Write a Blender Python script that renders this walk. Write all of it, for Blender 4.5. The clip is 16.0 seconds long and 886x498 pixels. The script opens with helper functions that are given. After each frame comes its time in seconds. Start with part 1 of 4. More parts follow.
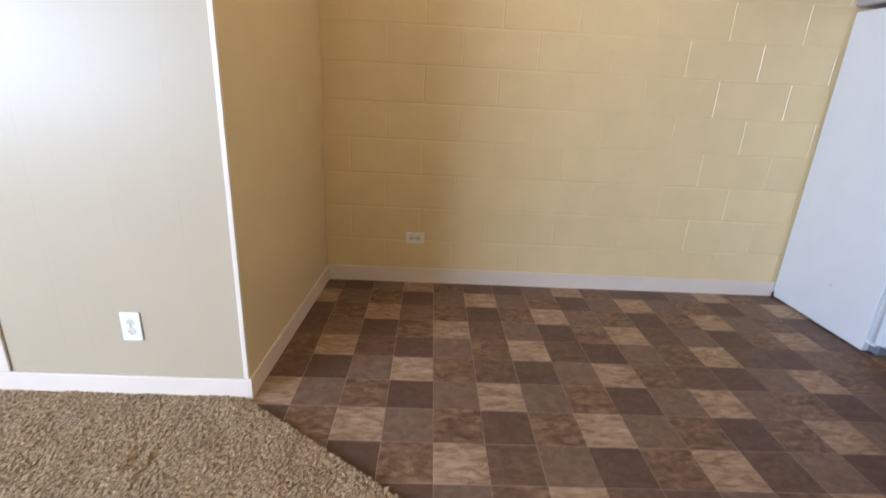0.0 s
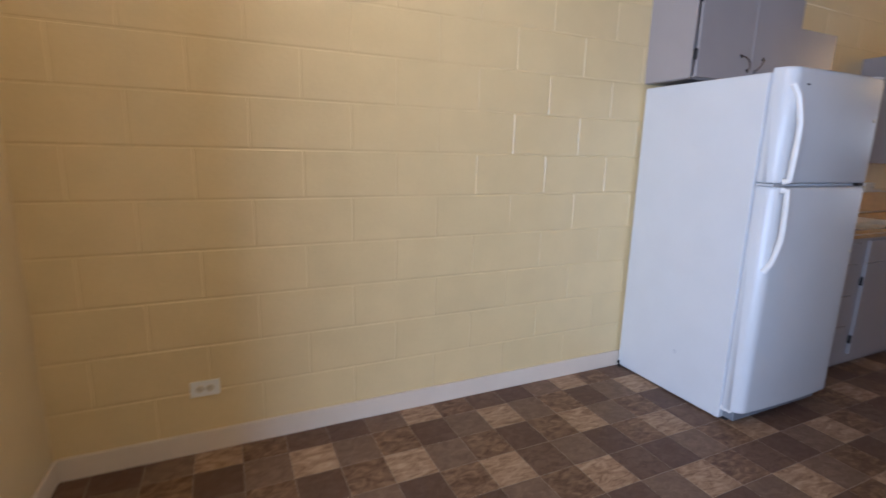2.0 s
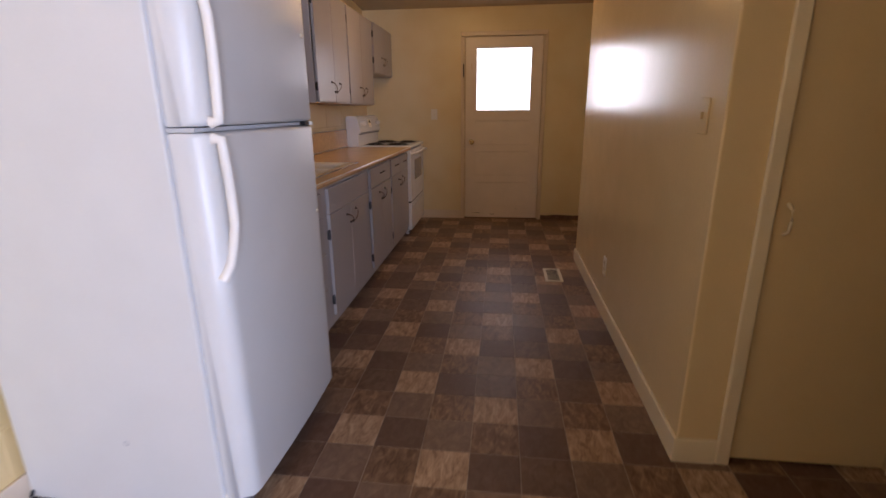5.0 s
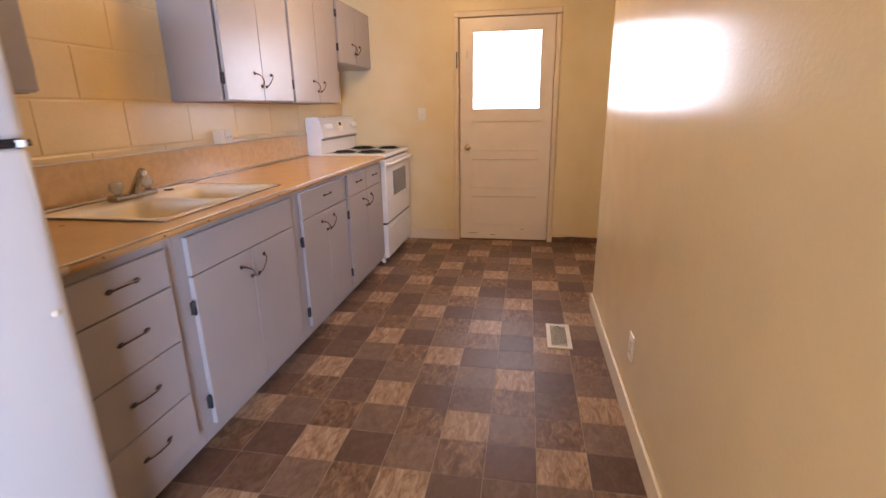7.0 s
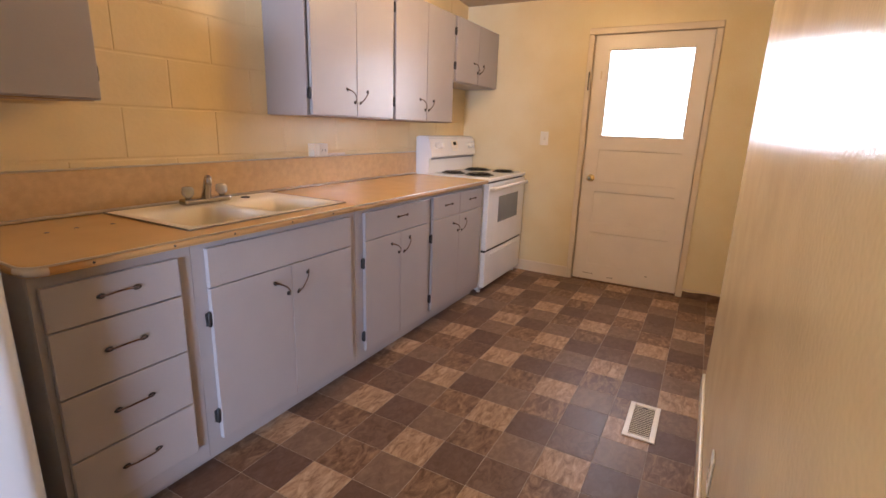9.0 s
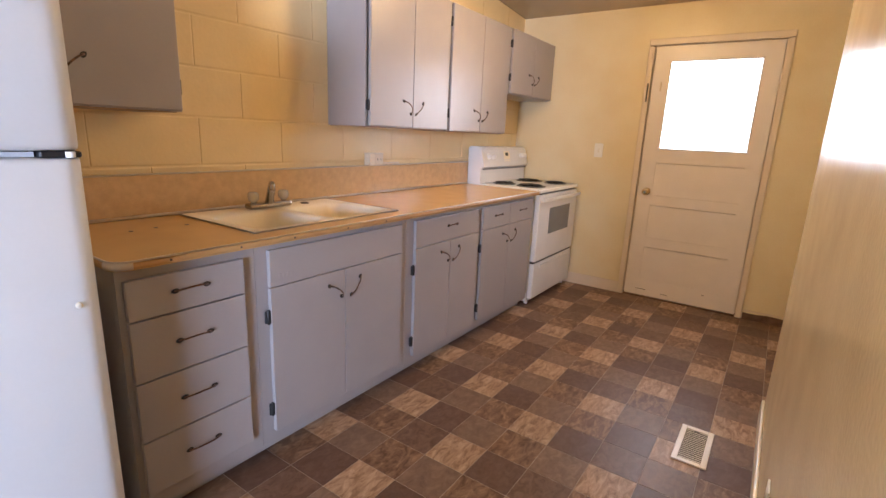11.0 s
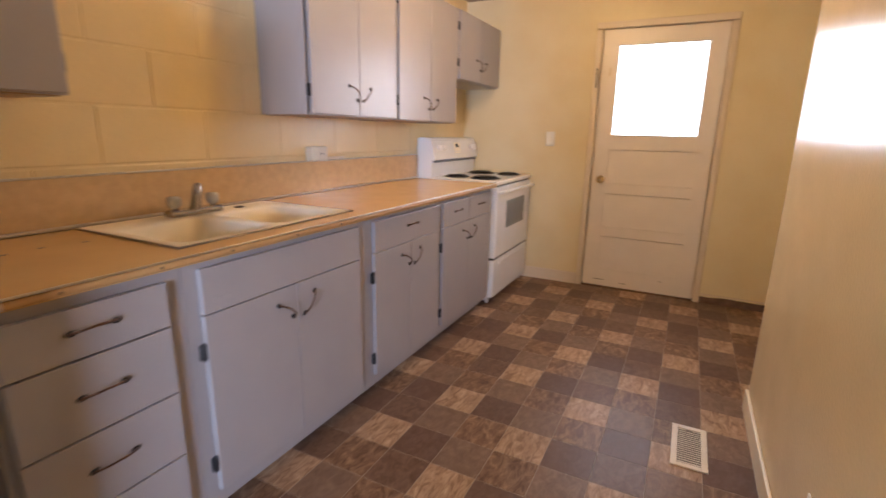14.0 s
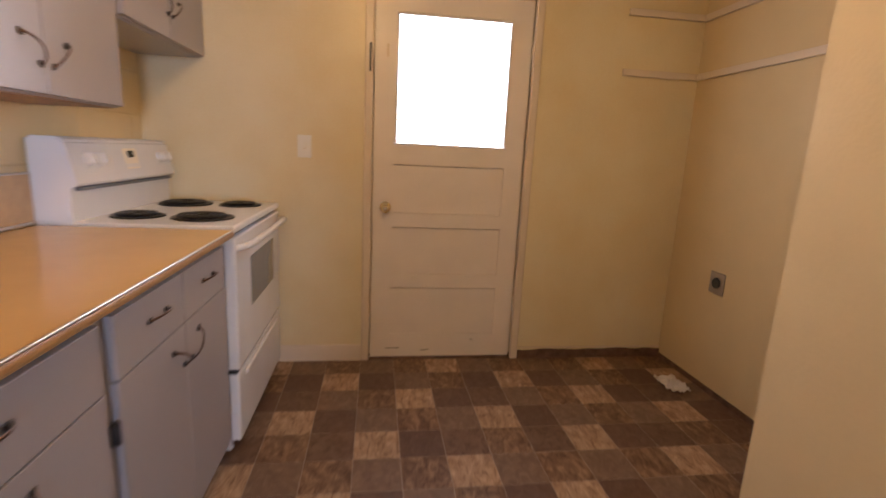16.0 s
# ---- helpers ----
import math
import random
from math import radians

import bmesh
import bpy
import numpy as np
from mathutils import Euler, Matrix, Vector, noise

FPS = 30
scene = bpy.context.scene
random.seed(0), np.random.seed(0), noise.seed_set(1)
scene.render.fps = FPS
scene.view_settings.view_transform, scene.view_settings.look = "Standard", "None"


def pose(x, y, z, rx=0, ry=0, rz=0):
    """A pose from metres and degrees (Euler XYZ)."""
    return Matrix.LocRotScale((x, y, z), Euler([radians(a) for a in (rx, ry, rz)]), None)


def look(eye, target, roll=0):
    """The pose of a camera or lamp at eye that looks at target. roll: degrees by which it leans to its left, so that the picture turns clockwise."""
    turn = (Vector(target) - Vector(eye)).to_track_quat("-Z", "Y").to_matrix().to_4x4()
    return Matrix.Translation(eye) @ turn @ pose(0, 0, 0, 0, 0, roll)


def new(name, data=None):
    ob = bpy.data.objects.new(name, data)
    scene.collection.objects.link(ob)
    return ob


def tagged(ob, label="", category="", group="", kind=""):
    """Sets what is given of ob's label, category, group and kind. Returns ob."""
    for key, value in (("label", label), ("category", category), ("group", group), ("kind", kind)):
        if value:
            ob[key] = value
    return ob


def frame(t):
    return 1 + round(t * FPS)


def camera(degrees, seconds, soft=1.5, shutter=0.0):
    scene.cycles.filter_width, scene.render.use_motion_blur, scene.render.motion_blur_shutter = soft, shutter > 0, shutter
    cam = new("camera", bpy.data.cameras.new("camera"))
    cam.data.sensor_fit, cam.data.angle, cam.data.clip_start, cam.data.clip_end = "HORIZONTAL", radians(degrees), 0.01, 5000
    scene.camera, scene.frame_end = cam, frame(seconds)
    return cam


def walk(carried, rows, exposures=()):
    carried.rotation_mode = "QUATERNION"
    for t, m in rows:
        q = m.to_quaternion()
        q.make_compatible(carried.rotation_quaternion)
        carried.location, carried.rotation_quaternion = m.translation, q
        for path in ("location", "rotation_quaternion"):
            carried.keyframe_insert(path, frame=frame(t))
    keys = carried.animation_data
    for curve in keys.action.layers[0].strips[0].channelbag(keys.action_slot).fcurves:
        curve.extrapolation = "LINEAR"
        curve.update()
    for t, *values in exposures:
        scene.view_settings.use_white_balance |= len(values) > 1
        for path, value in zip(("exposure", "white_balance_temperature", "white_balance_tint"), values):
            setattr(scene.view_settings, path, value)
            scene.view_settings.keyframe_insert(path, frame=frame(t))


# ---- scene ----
cam = camera(85.7, 16.0, shutter=0.5)
PATH = [
    (0, (-0.69, -0.184, 1.227), (-0.624, 1.706, 0.576), 3.0),
    (0.5, (-0.717, -0.113, 1.277), (-0.572, 1.825, 0.803), 3.9),
    (1, (-0.802, 0.048, 1.298), (-0.425, 1.998, 1.06), 1.4),
    (1.5, (-0.78, 0.283, 1.31), (-0.203, 2.161, 0.934), 1.5),
    (2, (-0.647, 0.54, 1.333), (0.176, 2.318, 0.932), 1.4),
    (2.5, (-0.663, 0.829, 1.308), (0.595, 2.337, 0.929), -1.0),
    (3, (-0.588, 0.94, 1.29), (1.027, 2.015, 0.805), 0.4),
    (3.5, (-0.324, 0.998, 1.286), (1.477, 1.735, 0.824), 0.3),
    (4, (-0.063, 1.057, 1.269), (1.808, 1.525, 0.744), 2.2),
    (4.5, (0.191, 1.142, 1.272), (2.091, 1.392, 0.699), -1.6),
    (5, (0.467, 1.133, 1.26), (2.374, 1.364, 0.703), -0.5),
    (5.2, (0.574, 1.119, 1.277), (2.488, 1.345, 0.744), 1.1),
    (7.3, (1.697, 0.884, 1.269), (3.584, 1.242, 0.713), -1.1),
    (7.5, (1.789, 0.863, 1.268), (3.688, 1.252, 0.773), 0.4),
    (8, (1.915, 0.814, 1.286), (3.772, 1.431, 0.872), -1.8),
    (8.5, (1.969, 0.701, 1.288), (3.718, 1.557, 0.83), 0.6),
    (9, (1.959, 0.603, 1.286), (3.661, 1.528, 0.791), 1.9),
    (9.5, (1.934, 0.583, 1.297), (3.588, 1.608, 0.832), 1.9),
    (12, (1.928, 0.591, 1.295), (3.519, 1.712, 0.834), 2.1),
    (12.5, (1.927, 0.578, 1.298), (3.506, 1.722, 0.853), 1.5),
    (13, (1.927, 0.581, 1.293), (3.48, 1.759, 0.847), 1.7),
    (13.5, (1.953, 0.626, 1.286), (3.493, 1.812, 0.813), 2.2),
    (14, (2.095, 0.846, 1.254), (3.829, 1.721, 0.779), 1.1),
    (14.5, (2.366, 1.102, 1.235), (4.182, 1.763, 0.719), 2.7),
    (15, (2.739, 1.316, 1.241), (4.606, 1.809, 0.72), 4.7),
    (15.5, (3.113, 1.502, 1.243), (5.049, 1.503, 0.741), 3.8),
    (16, (3.492, 1.531, 1.223), (5.431, 1.248, 0.825), 2.8),
]
EXPOSURES = [(0.0, -0.26, 5650, 13), (1.0, -0.38, 5500, 13), (2.0, -0.50, 5480, 16), (3.0, -0.88, 5450, 23), (4.0, -0.86, 5580, 23), (5.0, -0.27, 6350, 25), (7.3, 1.30, 5860, 22), (9.0, 1.27, 5800, 19), (12.0, 1.34, 5780, 15), (14.0, 1.22, 5820, 17), (15.0, 1.02, 5900, 18), (16.0, 0.82, 5950, 20)]
walk(cam, [(t, look(eye, target, roll)) for t, eye, target, roll in PATH], EXPOSURES)

# ---------------------------------------------------------------- light and exposure
scene.cycles.caustics_reflective = False
scene.cycles.blur_glossy = 1.0
world = bpy.data.worlds.new("world")
scene.world = world
world.use_nodes = True
wn = world.node_tree.nodes
sky = wn.new("ShaderNodeTexSky")
sky.sky_type = "NISHITA"
sky.sun_disc = False
sky.sun_elevation, sky.sun_rotation = radians(50), radians(150)
wn["Background"].inputs["Strength"].default_value = 0.10
world.node_tree.links.new(sky.outputs["Color"], wn["Background"].inputs["Color"])

sun = new("sun", bpy.data.lights.new("sun", "SUN"))
sun.data.energy, sun.data.angle, sun.data.color = 2.5, radians(0.5), (1.0, 0.95, 0.88)
sun.matrix_world = look((0, 0, 10), (3.0, 5.2, 0.0))


def area_lamp(name, eye, target, w, h, power, color):
    lamp = new(name, bpy.data.lights.new(name, "AREA"))
    lamp.data.shape, lamp.data.size, lamp.data.size_y = "RECTANGLE", w, h
    lamp.data.energy, lamp.data.color = power, color
    lamp.matrix_world = look(eye, target)
    return lamp


DAY = (0.70, 0.85, 1.08)
area_lamp("living_window_daylight", (-4.94, -2.40, 1.45), (0, -1.20, 1.30), 3.60, 1.45, 690, DAY)
area_lamp("door_window_daylight", (6.24, 1.124, 1.59), (0, 1.124, 1.2), 0.60, 0.65, 5.5, (0.95, 0.97, 1.0))

# ---------------------------------------------------------------- materials
def mat(name, base, rough=0.5, metal=0.0, var=0.12, scale=6.0, fine=120.0, bump=0.1, fbump=60.0, spec=0.5, dist=0.002, tint=None, object_random=0.0, coat=0.0, bdetail=3.0):
    """Paint, metal or laminate: base colour with broad and fine variation and a fine relief."""
    m = bpy.data.materials.new(name)
    m.use_nodes = True
    nt = m.node_tree
    n, l = nt.nodes, nt.links
    b = n["Principled BSDF"]
    geo = n.new("ShaderNodeNewGeometry")
    n1 = n.new("ShaderNodeTexNoise")
    n1.inputs["Scale"].default_value, n1.inputs["Detail"].default_value = scale, 4
    n2 = n.new("ShaderNodeTexNoise")
    n2.inputs["Scale"].default_value, n2.inputs["Detail"].default_value = fine, 3
    l.new(geo.outputs["Position"], n1.inputs["Vector"])
    l.new(geo.outputs["Position"], n2.inputs["Vector"])
    both = n.new("ShaderNodeMath")
    both.operation = "MULTIPLY_ADD"
    l.new(n2.outputs["Fac"], both.inputs[0])
    both.inputs[1].default_value = 0.35
    l.new(n1.outputs["Fac"], both.inputs[2])
    span = n.new("ShaderNodeMapRange")
    span.interpolation_type = "SMOOTHSTEP"
    span.inputs["From Min"].default_value, span.inputs["From Max"].default_value = 0.35, 1.0
    l.new(both.outputs[0], span.inputs["Value"])
    blend = n.new("ShaderNodeMixRGB")
    dark = tint or tuple(k * (1 - var * 1.6) for k in base)
    blend.inputs["Color1"].default_value = (*dark, 1)
    blend.inputs["Color2"].default_value = (*[min(1, k * (1 + var * 0.6)) for k in base], 1)
    l.new(span.outputs["Result"], blend.inputs["Fac"])
    out = blend.outputs["Color"]
    if object_random:
        info = n.new("ShaderNodeObjectInfo")
        mr = n.new("ShaderNodeMapRange")
        mr.inputs["To Min"].default_value, mr.inputs["To Max"].default_value = 1 - object_random, 1 + object_random
        l.new(info.outputs["Random"], mr.inputs["Value"])
        hs = n.new("ShaderNodeHueSaturation")
        l.new(mr.outputs["Result"], hs.inputs["Value"])
        l.new(out, hs.inputs["Color"])
        out = hs.outputs["Color"]
    l.new(out, b.inputs["Base Color"])
    b.inputs["Metallic"].default_value = metal
    b.inputs["Specular IOR Level"].default_value = spec
    b.inputs["Coat Weight"].default_value = coat
    b.inputs["Coat Roughness"].default_value = 0.12
    rr = n.new("ShaderNodeMapRange")
    lo, hi = max(0.02, rough - 0.06), min(1, rough + 0.08)
    if rough < 0.275:
        hi = min(hi, 0.262)
    else:
        lo = max(lo, 0.29)
    rr.inputs["To Min"].default_value, rr.inputs["To Max"].default_value = lo, max(lo, hi)
    l.new(n1.outputs["Fac"], rr.inputs["Value"])
    l.new(rr.outputs["Result"], b.inputs["Roughness"])
    n3 = n.new("ShaderNodeTexNoise")
    n3.inputs["Scale"].default_value, n3.inputs["Detail"].default_value = fbump, bdetail
    l.new(geo.outputs["Position"], n3.inputs["Vector"])
    bp = n.new("ShaderNodeBump")
    bp.inputs["Strength"].default_value, bp.inputs["Distance"].default_value = bump, dist
    l.new(n3.outputs["Fac"], bp.inputs["Height"])
    l.new(bp.outputs["Normal"], b.inputs["Normal"])
    return m


def vinyl(name, a, b_, c_, contrast=1.0, grain=(1.0, 1.5), turn=0.5):
    """Printed stone-look vinyl: marbled between three tones, a little different on every tile."""
    m = bpy.data.materials.new(name)
    m.use_nodes = True
    nt = m.node_tree
    n, l = nt.nodes, nt.links
    b = n["Principled BSDF"]
    geo, info = n.new("ShaderNodeNewGeometry"), n.new("ShaderNodeObjectInfo")
    add = n.new("ShaderNodeMath")
    l.new(info.outputs["Random"], add.inputs[0])
    l.new(geo.outputs["Random Per Island"], add.inputs[1])
    off = n.new("ShaderNodeVectorMath")
    off.operation = "MULTIPLY_ADD"
    sep = n.new("ShaderNodeCombineXYZ")
    l.new(add.outputs[0], sep.inputs[0])
    l.new(add.outputs[0], sep.inputs[1])
    off.inputs[1].default_value = (37.0, 53.0, 0.0)
    l.new(sep.outputs[0], off.inputs[0])
    l.new(geo.outputs["Position"], off.inputs[2])
    stretch = n.new("ShaderNodeMapping")
    stretch.inputs["Scale"].default_value = (*grain, 1.0)
    stretch.inputs["Rotation"].default_value = (0, 0, turn)
    l.new(off.outputs[0], stretch.inputs["Vector"])
    n1 = n.new("ShaderNodeTexNoise")
    n1.inputs["Scale"].default_value, n1.inputs["Detail"].default_value = 19.0, 10
    n1.inputs["Roughness"].default_value, n1.inputs["Distortion"].default_value = 0.68, 0.9
    l.new(stretch.outputs[0], n1.inputs["Vector"])
    ramp = n.new("ShaderNodeValToRGB")
    e = ramp.color_ramp.elements
    e[0].color, e[0].position = (*a, 1), 0.5 - 0.13 / contrast
    e[1].color, e[1].position = (*c_, 1), 0.5 + 0.14 / contrast
    mid = e.new(0.5)
    mid.color = (*b_, 1)
    l.new(n1.outputs["Fac"], ramp.inputs["Fac"])
    hs = n.new("ShaderNodeHueSaturation")
    mr = n.new("ShaderNodeMapRange")
    mr.inputs["From Max"].default_value = 2.0
    mr.inputs["To Min"].default_value, mr.inputs["To Max"].default_value = 0.90, 1.10
    l.new(add.outputs[0], mr.inputs["Value"])
    l.new(mr.outputs["Result"], hs.inputs["Value"])
    l.new(ramp.outputs["Color"], hs.inputs["Color"])
    l.new(hs.outputs["Color"], b.inputs["Base Color"])
    n2 = n.new("ShaderNodeTexNoise")
    n2.inputs["Scale"].default_value, n2.inputs["Detail"].default_value = 3.0, 5
    l.new(geo.outputs["Position"], n2.inputs["Vector"])
    rr = n.new("ShaderNodeMapRange")
    rr.inputs["To Min"].default_value, rr.inputs["To Max"].default_value = 0.36, 0.56
    b.inputs["Specular IOR Level"].default_value = 0.27
    l.new(n2.outputs["Fac"], rr.inputs["Value"])
    l.new(rr.outputs["Result"], b.inputs["Roughness"])
    bp = n.new("ShaderNodeBump")
    bp.inputs["Strength"].default_value, bp.inputs["Distance"].default_value = 0.25, 0.002
    l.new(n1.outputs["Fac"], bp.inputs["Height"])
    l.new(bp.outputs["Normal"], b.inputs["Normal"])
    return m


def carpet_mat():
    m = bpy.data.materials.new("carpet_pile")
    m.use_nodes = True
    nt = m.node_tree
    n, l = nt.nodes, nt.links
    b = n["Principled BSDF"]
    geo = n.new("ShaderNodeNewGeometry")
    fine = n.new("ShaderNodeTexNoise")
    fine.inputs["Scale"].default_value, fine.inputs["Detail"].default_value = 260.0, 3
    tuft = n.new("ShaderNodeTexVoronoi")
    tuft.inputs["Scale"].default_value = 165.0
    l.new(geo.outputs["Position"], tuft.inputs["Vector"])
    sepc = n.new("ShaderNodeSeparateColor")
    l.new(tuft.outputs["Color"], sepc.inputs[0])
    speck = n.new("ShaderNodeMath")
    speck.operation = "MULTIPLY_ADD"
    speck.inputs[1].default_value = 0.30
    l.new(sepc.outputs[0], speck.inputs[0])
    less = n.new("ShaderNodeMath")
    less.operation = "SUBTRACT"
    l.new(fine.outputs["Fac"], less.inputs[0])
    less.inputs[1].default_value = 0.13
    l.new(less.outputs[0], speck.inputs[2])
    big = n.new("ShaderNodeTexNoise")
    big.inputs["Scale"].default_value, big.inputs["Detail"].default_value = 7.0, 4
    for t in (fine, big):
        l.new(geo.outputs["Position"], t.inputs["Vector"])
    ramp = n.new("ShaderNodeValToRGB")
    e = ramp.color_ramp.elements
    e[0].color, e[0].position = (0.155, 0.103, 0.060, 1), 0.30
    e[1].color, e[1].position = (0.61, 0.445, 0.265, 1), 0.68
    k = e.new(0.5)
    k.color = (0.340, 0.237, 0.139, 1)
    l.new(speck.outputs[0], ramp.inputs["Fac"])
    hs = n.new("ShaderNodeHueSaturation")
    mr = n.new("ShaderNodeMapRange")
    mr.inputs["To Min"].default_value, mr.inputs["To Max"].default_value = 0.8, 1.2
    l.new(big.outputs["Fac"], mr.inputs["Value"])
    l.new(mr.outputs["Result"], hs.inputs["Value"])
    l.new(ramp.outputs["Color"], hs.inputs["Color"])
    l.new(hs.outputs["Color"], b.inputs["Base Color"])
    b.inputs["Roughness"].default_value = 1.0
    b.inputs["Specular IOR Level"].default_value = 0.1
    bp = n.new("ShaderNodeBump")
    bp.inputs["Strength"].default_value, bp.inputs["Distance"].default_value = 1.0, 0.007
    l.new(fine.outputs["Fac"], bp.inputs["Height"])
    l.new(bp.outputs["Normal"], b.inputs["Normal"])
    return m


def glow(name, color, strength):
    m = bpy.data.materials.new(name)
    m.use_nodes = True
    n, l = m.node_tree.nodes, m.node_tree.links
    e = n.new("ShaderNodeEmission")
    e.inputs["Color"].default_value, e.inputs["Strength"].default_value = (*color, 1), strength
    l.new(e.outputs[0], n["Material Output"].inputs["Surface"])
    return m


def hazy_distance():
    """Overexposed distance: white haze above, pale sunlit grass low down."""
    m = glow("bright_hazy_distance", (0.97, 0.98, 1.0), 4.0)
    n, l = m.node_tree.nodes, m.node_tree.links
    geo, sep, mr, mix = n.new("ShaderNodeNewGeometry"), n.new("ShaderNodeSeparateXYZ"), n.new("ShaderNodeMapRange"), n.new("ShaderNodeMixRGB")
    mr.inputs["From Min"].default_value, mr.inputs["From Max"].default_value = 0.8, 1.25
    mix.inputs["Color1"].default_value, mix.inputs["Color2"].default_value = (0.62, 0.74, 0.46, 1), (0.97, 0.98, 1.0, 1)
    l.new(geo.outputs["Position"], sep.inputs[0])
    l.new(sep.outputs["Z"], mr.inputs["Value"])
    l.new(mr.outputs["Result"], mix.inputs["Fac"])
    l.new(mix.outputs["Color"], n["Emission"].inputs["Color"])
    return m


def pane_mat():
    m = bpy.data.materials.new("window_glass")
    m.use_nodes = True
    n, l = m.node_tree.nodes, m.node_tree.links
    tr, gl, mix, fr = n.new("ShaderNodeBsdfTransparent"), n.new("ShaderNodeBsdfGlossy"), n.new("ShaderNodeMixShader"), n.new("ShaderNodeFresnel")
    tr.inputs["Color"].default_value = (0.96, 0.97, 0.97, 1)
    gl.inputs["Roughness"].default_value = 0.03
    fr.inputs["IOR"].default_value = 1.45
    l.new(fr.outputs[0], mix.inputs["Fac"])
    l.new(tr.outputs[0], mix.inputs[1])
    l.new(gl.outputs[0], mix.inputs[2])
    l.new(mix.outputs[0], n["Material Output"].inputs["Surface"])
    return m


M_BLOCK = mat("cream_block_paint", (0.78, 0.610, 0.322), 0.29, var=0.03, bump=0.30, fbump=62, dist=0.0022, object_random=0.012)
M_JOINT = mat("painted_mortar", (0.78, 0.610, 0.325), 0.40, var=0.04, bump=0.2)
M_WALL = mat("cream_wall_gloss", (0.76, 0.615, 0.37), 0.225, var=0.02, bump=0.42, fbump=88, dist=0.0012, bdetail=0.8)
M_EAST = mat("pale_cream_wall", (0.80, 0.71, 0.50), 0.28, var=0.05, scale=2.1, tint=(0.75, 0.615, 0.355), bump=0.2, fbump=60, dist=0.001, bdetail=1.0)
M_TRIMC = mat("cream_trim_paint", (0.82, 0.73, 0.55), 0.32, var=0.03, bump=0.12, fbump=45)
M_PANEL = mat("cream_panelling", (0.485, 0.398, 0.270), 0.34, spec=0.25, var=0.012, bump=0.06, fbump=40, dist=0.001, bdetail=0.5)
M_TRIM = mat("white_trim_paint", (0.77, 0.660, 0.535), 0.32, var=0.03, bump=0.12, fbump=45)
M_DOORP = mat("white_door_paint", (0.86, 0.79, 0.74), 0.30, var=0.025, bump=0.12, fbump=50)
M_CEIL = mat("tan_ceiling_gloss", (0.42, 0.33, 0.23), 0.20, var=0.03, bump=0.2, fbump=30, dist=0.001, bdetail=0.5)
M_CAB = mat("grey_taupe_cabinet_paint", (0.370, 0.338, 0.330), 0.30, spec=0.5, var=0.03, bump=0.16, fbump=90, dist=0.001)
M_WOODE = mat("plywood_bottom", (0.40, 0.26, 0.15), 0.5, var=0.2, scale=14)
M_LAM = mat("tan_laminate", (0.68, 0.435, 0.185), 0.24, var=0.022, scale=9, fine=300, bump=0.0)
M_LAMS = mat("tan_laminate_backsplash", (0.63, 0.43, 0.225), 0.22, var=0.08, scale=30, fine=210, bump=0.06)
M_EDGE = mat("aluminium_edging", (0.66, 0.59, 0.50), 0.36, 1.0, var=0.03)
M_WOOD = mat("worn_edge_wood", (0.50, 0.28, 0.10), 0.45, var=0.12, scale=9)
M_APPL = mat("white_appliance_enamel", (0.690, 0.700, 0.705), 0.36, var=0.02, bump=0.22, fbump=240, dist=0.0006)
M_APPS = mat("white_appliance_smooth", (0.82, 0.82, 0.82), 0.18, var=0.02, bump=0.02)
M_HAND = mat("white_plastic_handle", (0.86, 0.84, 0.80), 0.3, var=0.03)
M_SEAL = mat("grey_gasket", (0.20, 0.21, 0.23), 0.5, var=0.1)
M_GASK = mat("pale_gasket", (0.55, 0.57, 0.60), 0.5, var=0.05)
M_CHROME = mat("chrome", (0.48, 0.45, 0.41), 0.22, 1.0, var=0.05, bump=0.02)
M_COPPER = mat("antique_copper", (0.20, 0.112, 0.072), 0.34, 1.0, var=0.25, scale=60, tint=(0.05, 0.035, 0.03))
M_BLACKM = mat("black_iron", (0.025, 0.022, 0.022), 0.5, 0.2, var=0.2)
M_BRASS = mat("polished_brass", (0.83, 0.64, 0.32), 0.07, 1.0, var=0.08)
M_SINK = mat("cream_enamel_sink", (0.90, 0.81, 0.64), 0.30, var=0.03, bump=0.02)
M_PLATE = mat("white_plastic_plate", (0.84, 0.82, 0.77), 0.32, var=0.03)
M_IVORY = mat("aged_ivory_plastic", (0.76, 0.69, 0.55), 0.35, var=0.05)
M_RECEP = mat("ivory_receptacle", (0.70, 0.63, 0.50), 0.4, var=0.04)
M_SLOT = mat("dark_slot", (0.03, 0.03, 0.03), 0.6, var=0.1)
M_OVENG = mat("oven_window_glass", (0.16, 0.17, 0.18), 0.08, var=0.05, bump=0.0)
M_COIL = mat("burner_coil", (0.02, 0.02, 0.02), 0.45, 0.4, var=0.2)
M_DISPL = mat("clock_display", (0.02, 0.03, 0.02), 0.2, var=0.1)
M_ACRYL = mat("clear_acrylic_knob", (0.86, 0.84, 0.79), 0.1, var=0.05)
M_ACRYL.node_tree.nodes["Principled BSDF"].inputs["Transmission Weight"].default_value = 0.5
M_VENT = mat("white_register_enamel", (0.82, 0.79, 0.74), 0.35, var=0.06)
M_BROWNB = mat("brown_bare_base", (0.17, 0.10, 0.07), 0.7, var=0.35, scale=18)
M_SUB = mat("vinyl_grout", (0.40, 0.33, 0.26), 0.55, var=0.15)
M_CARP = carpet_mat()
M_GLASS = pane_mat()
M_RIM = mat("bronze_lamp_rim", (0.14, 0.10, 0.07), 0.35, 0.9, var=0.2)
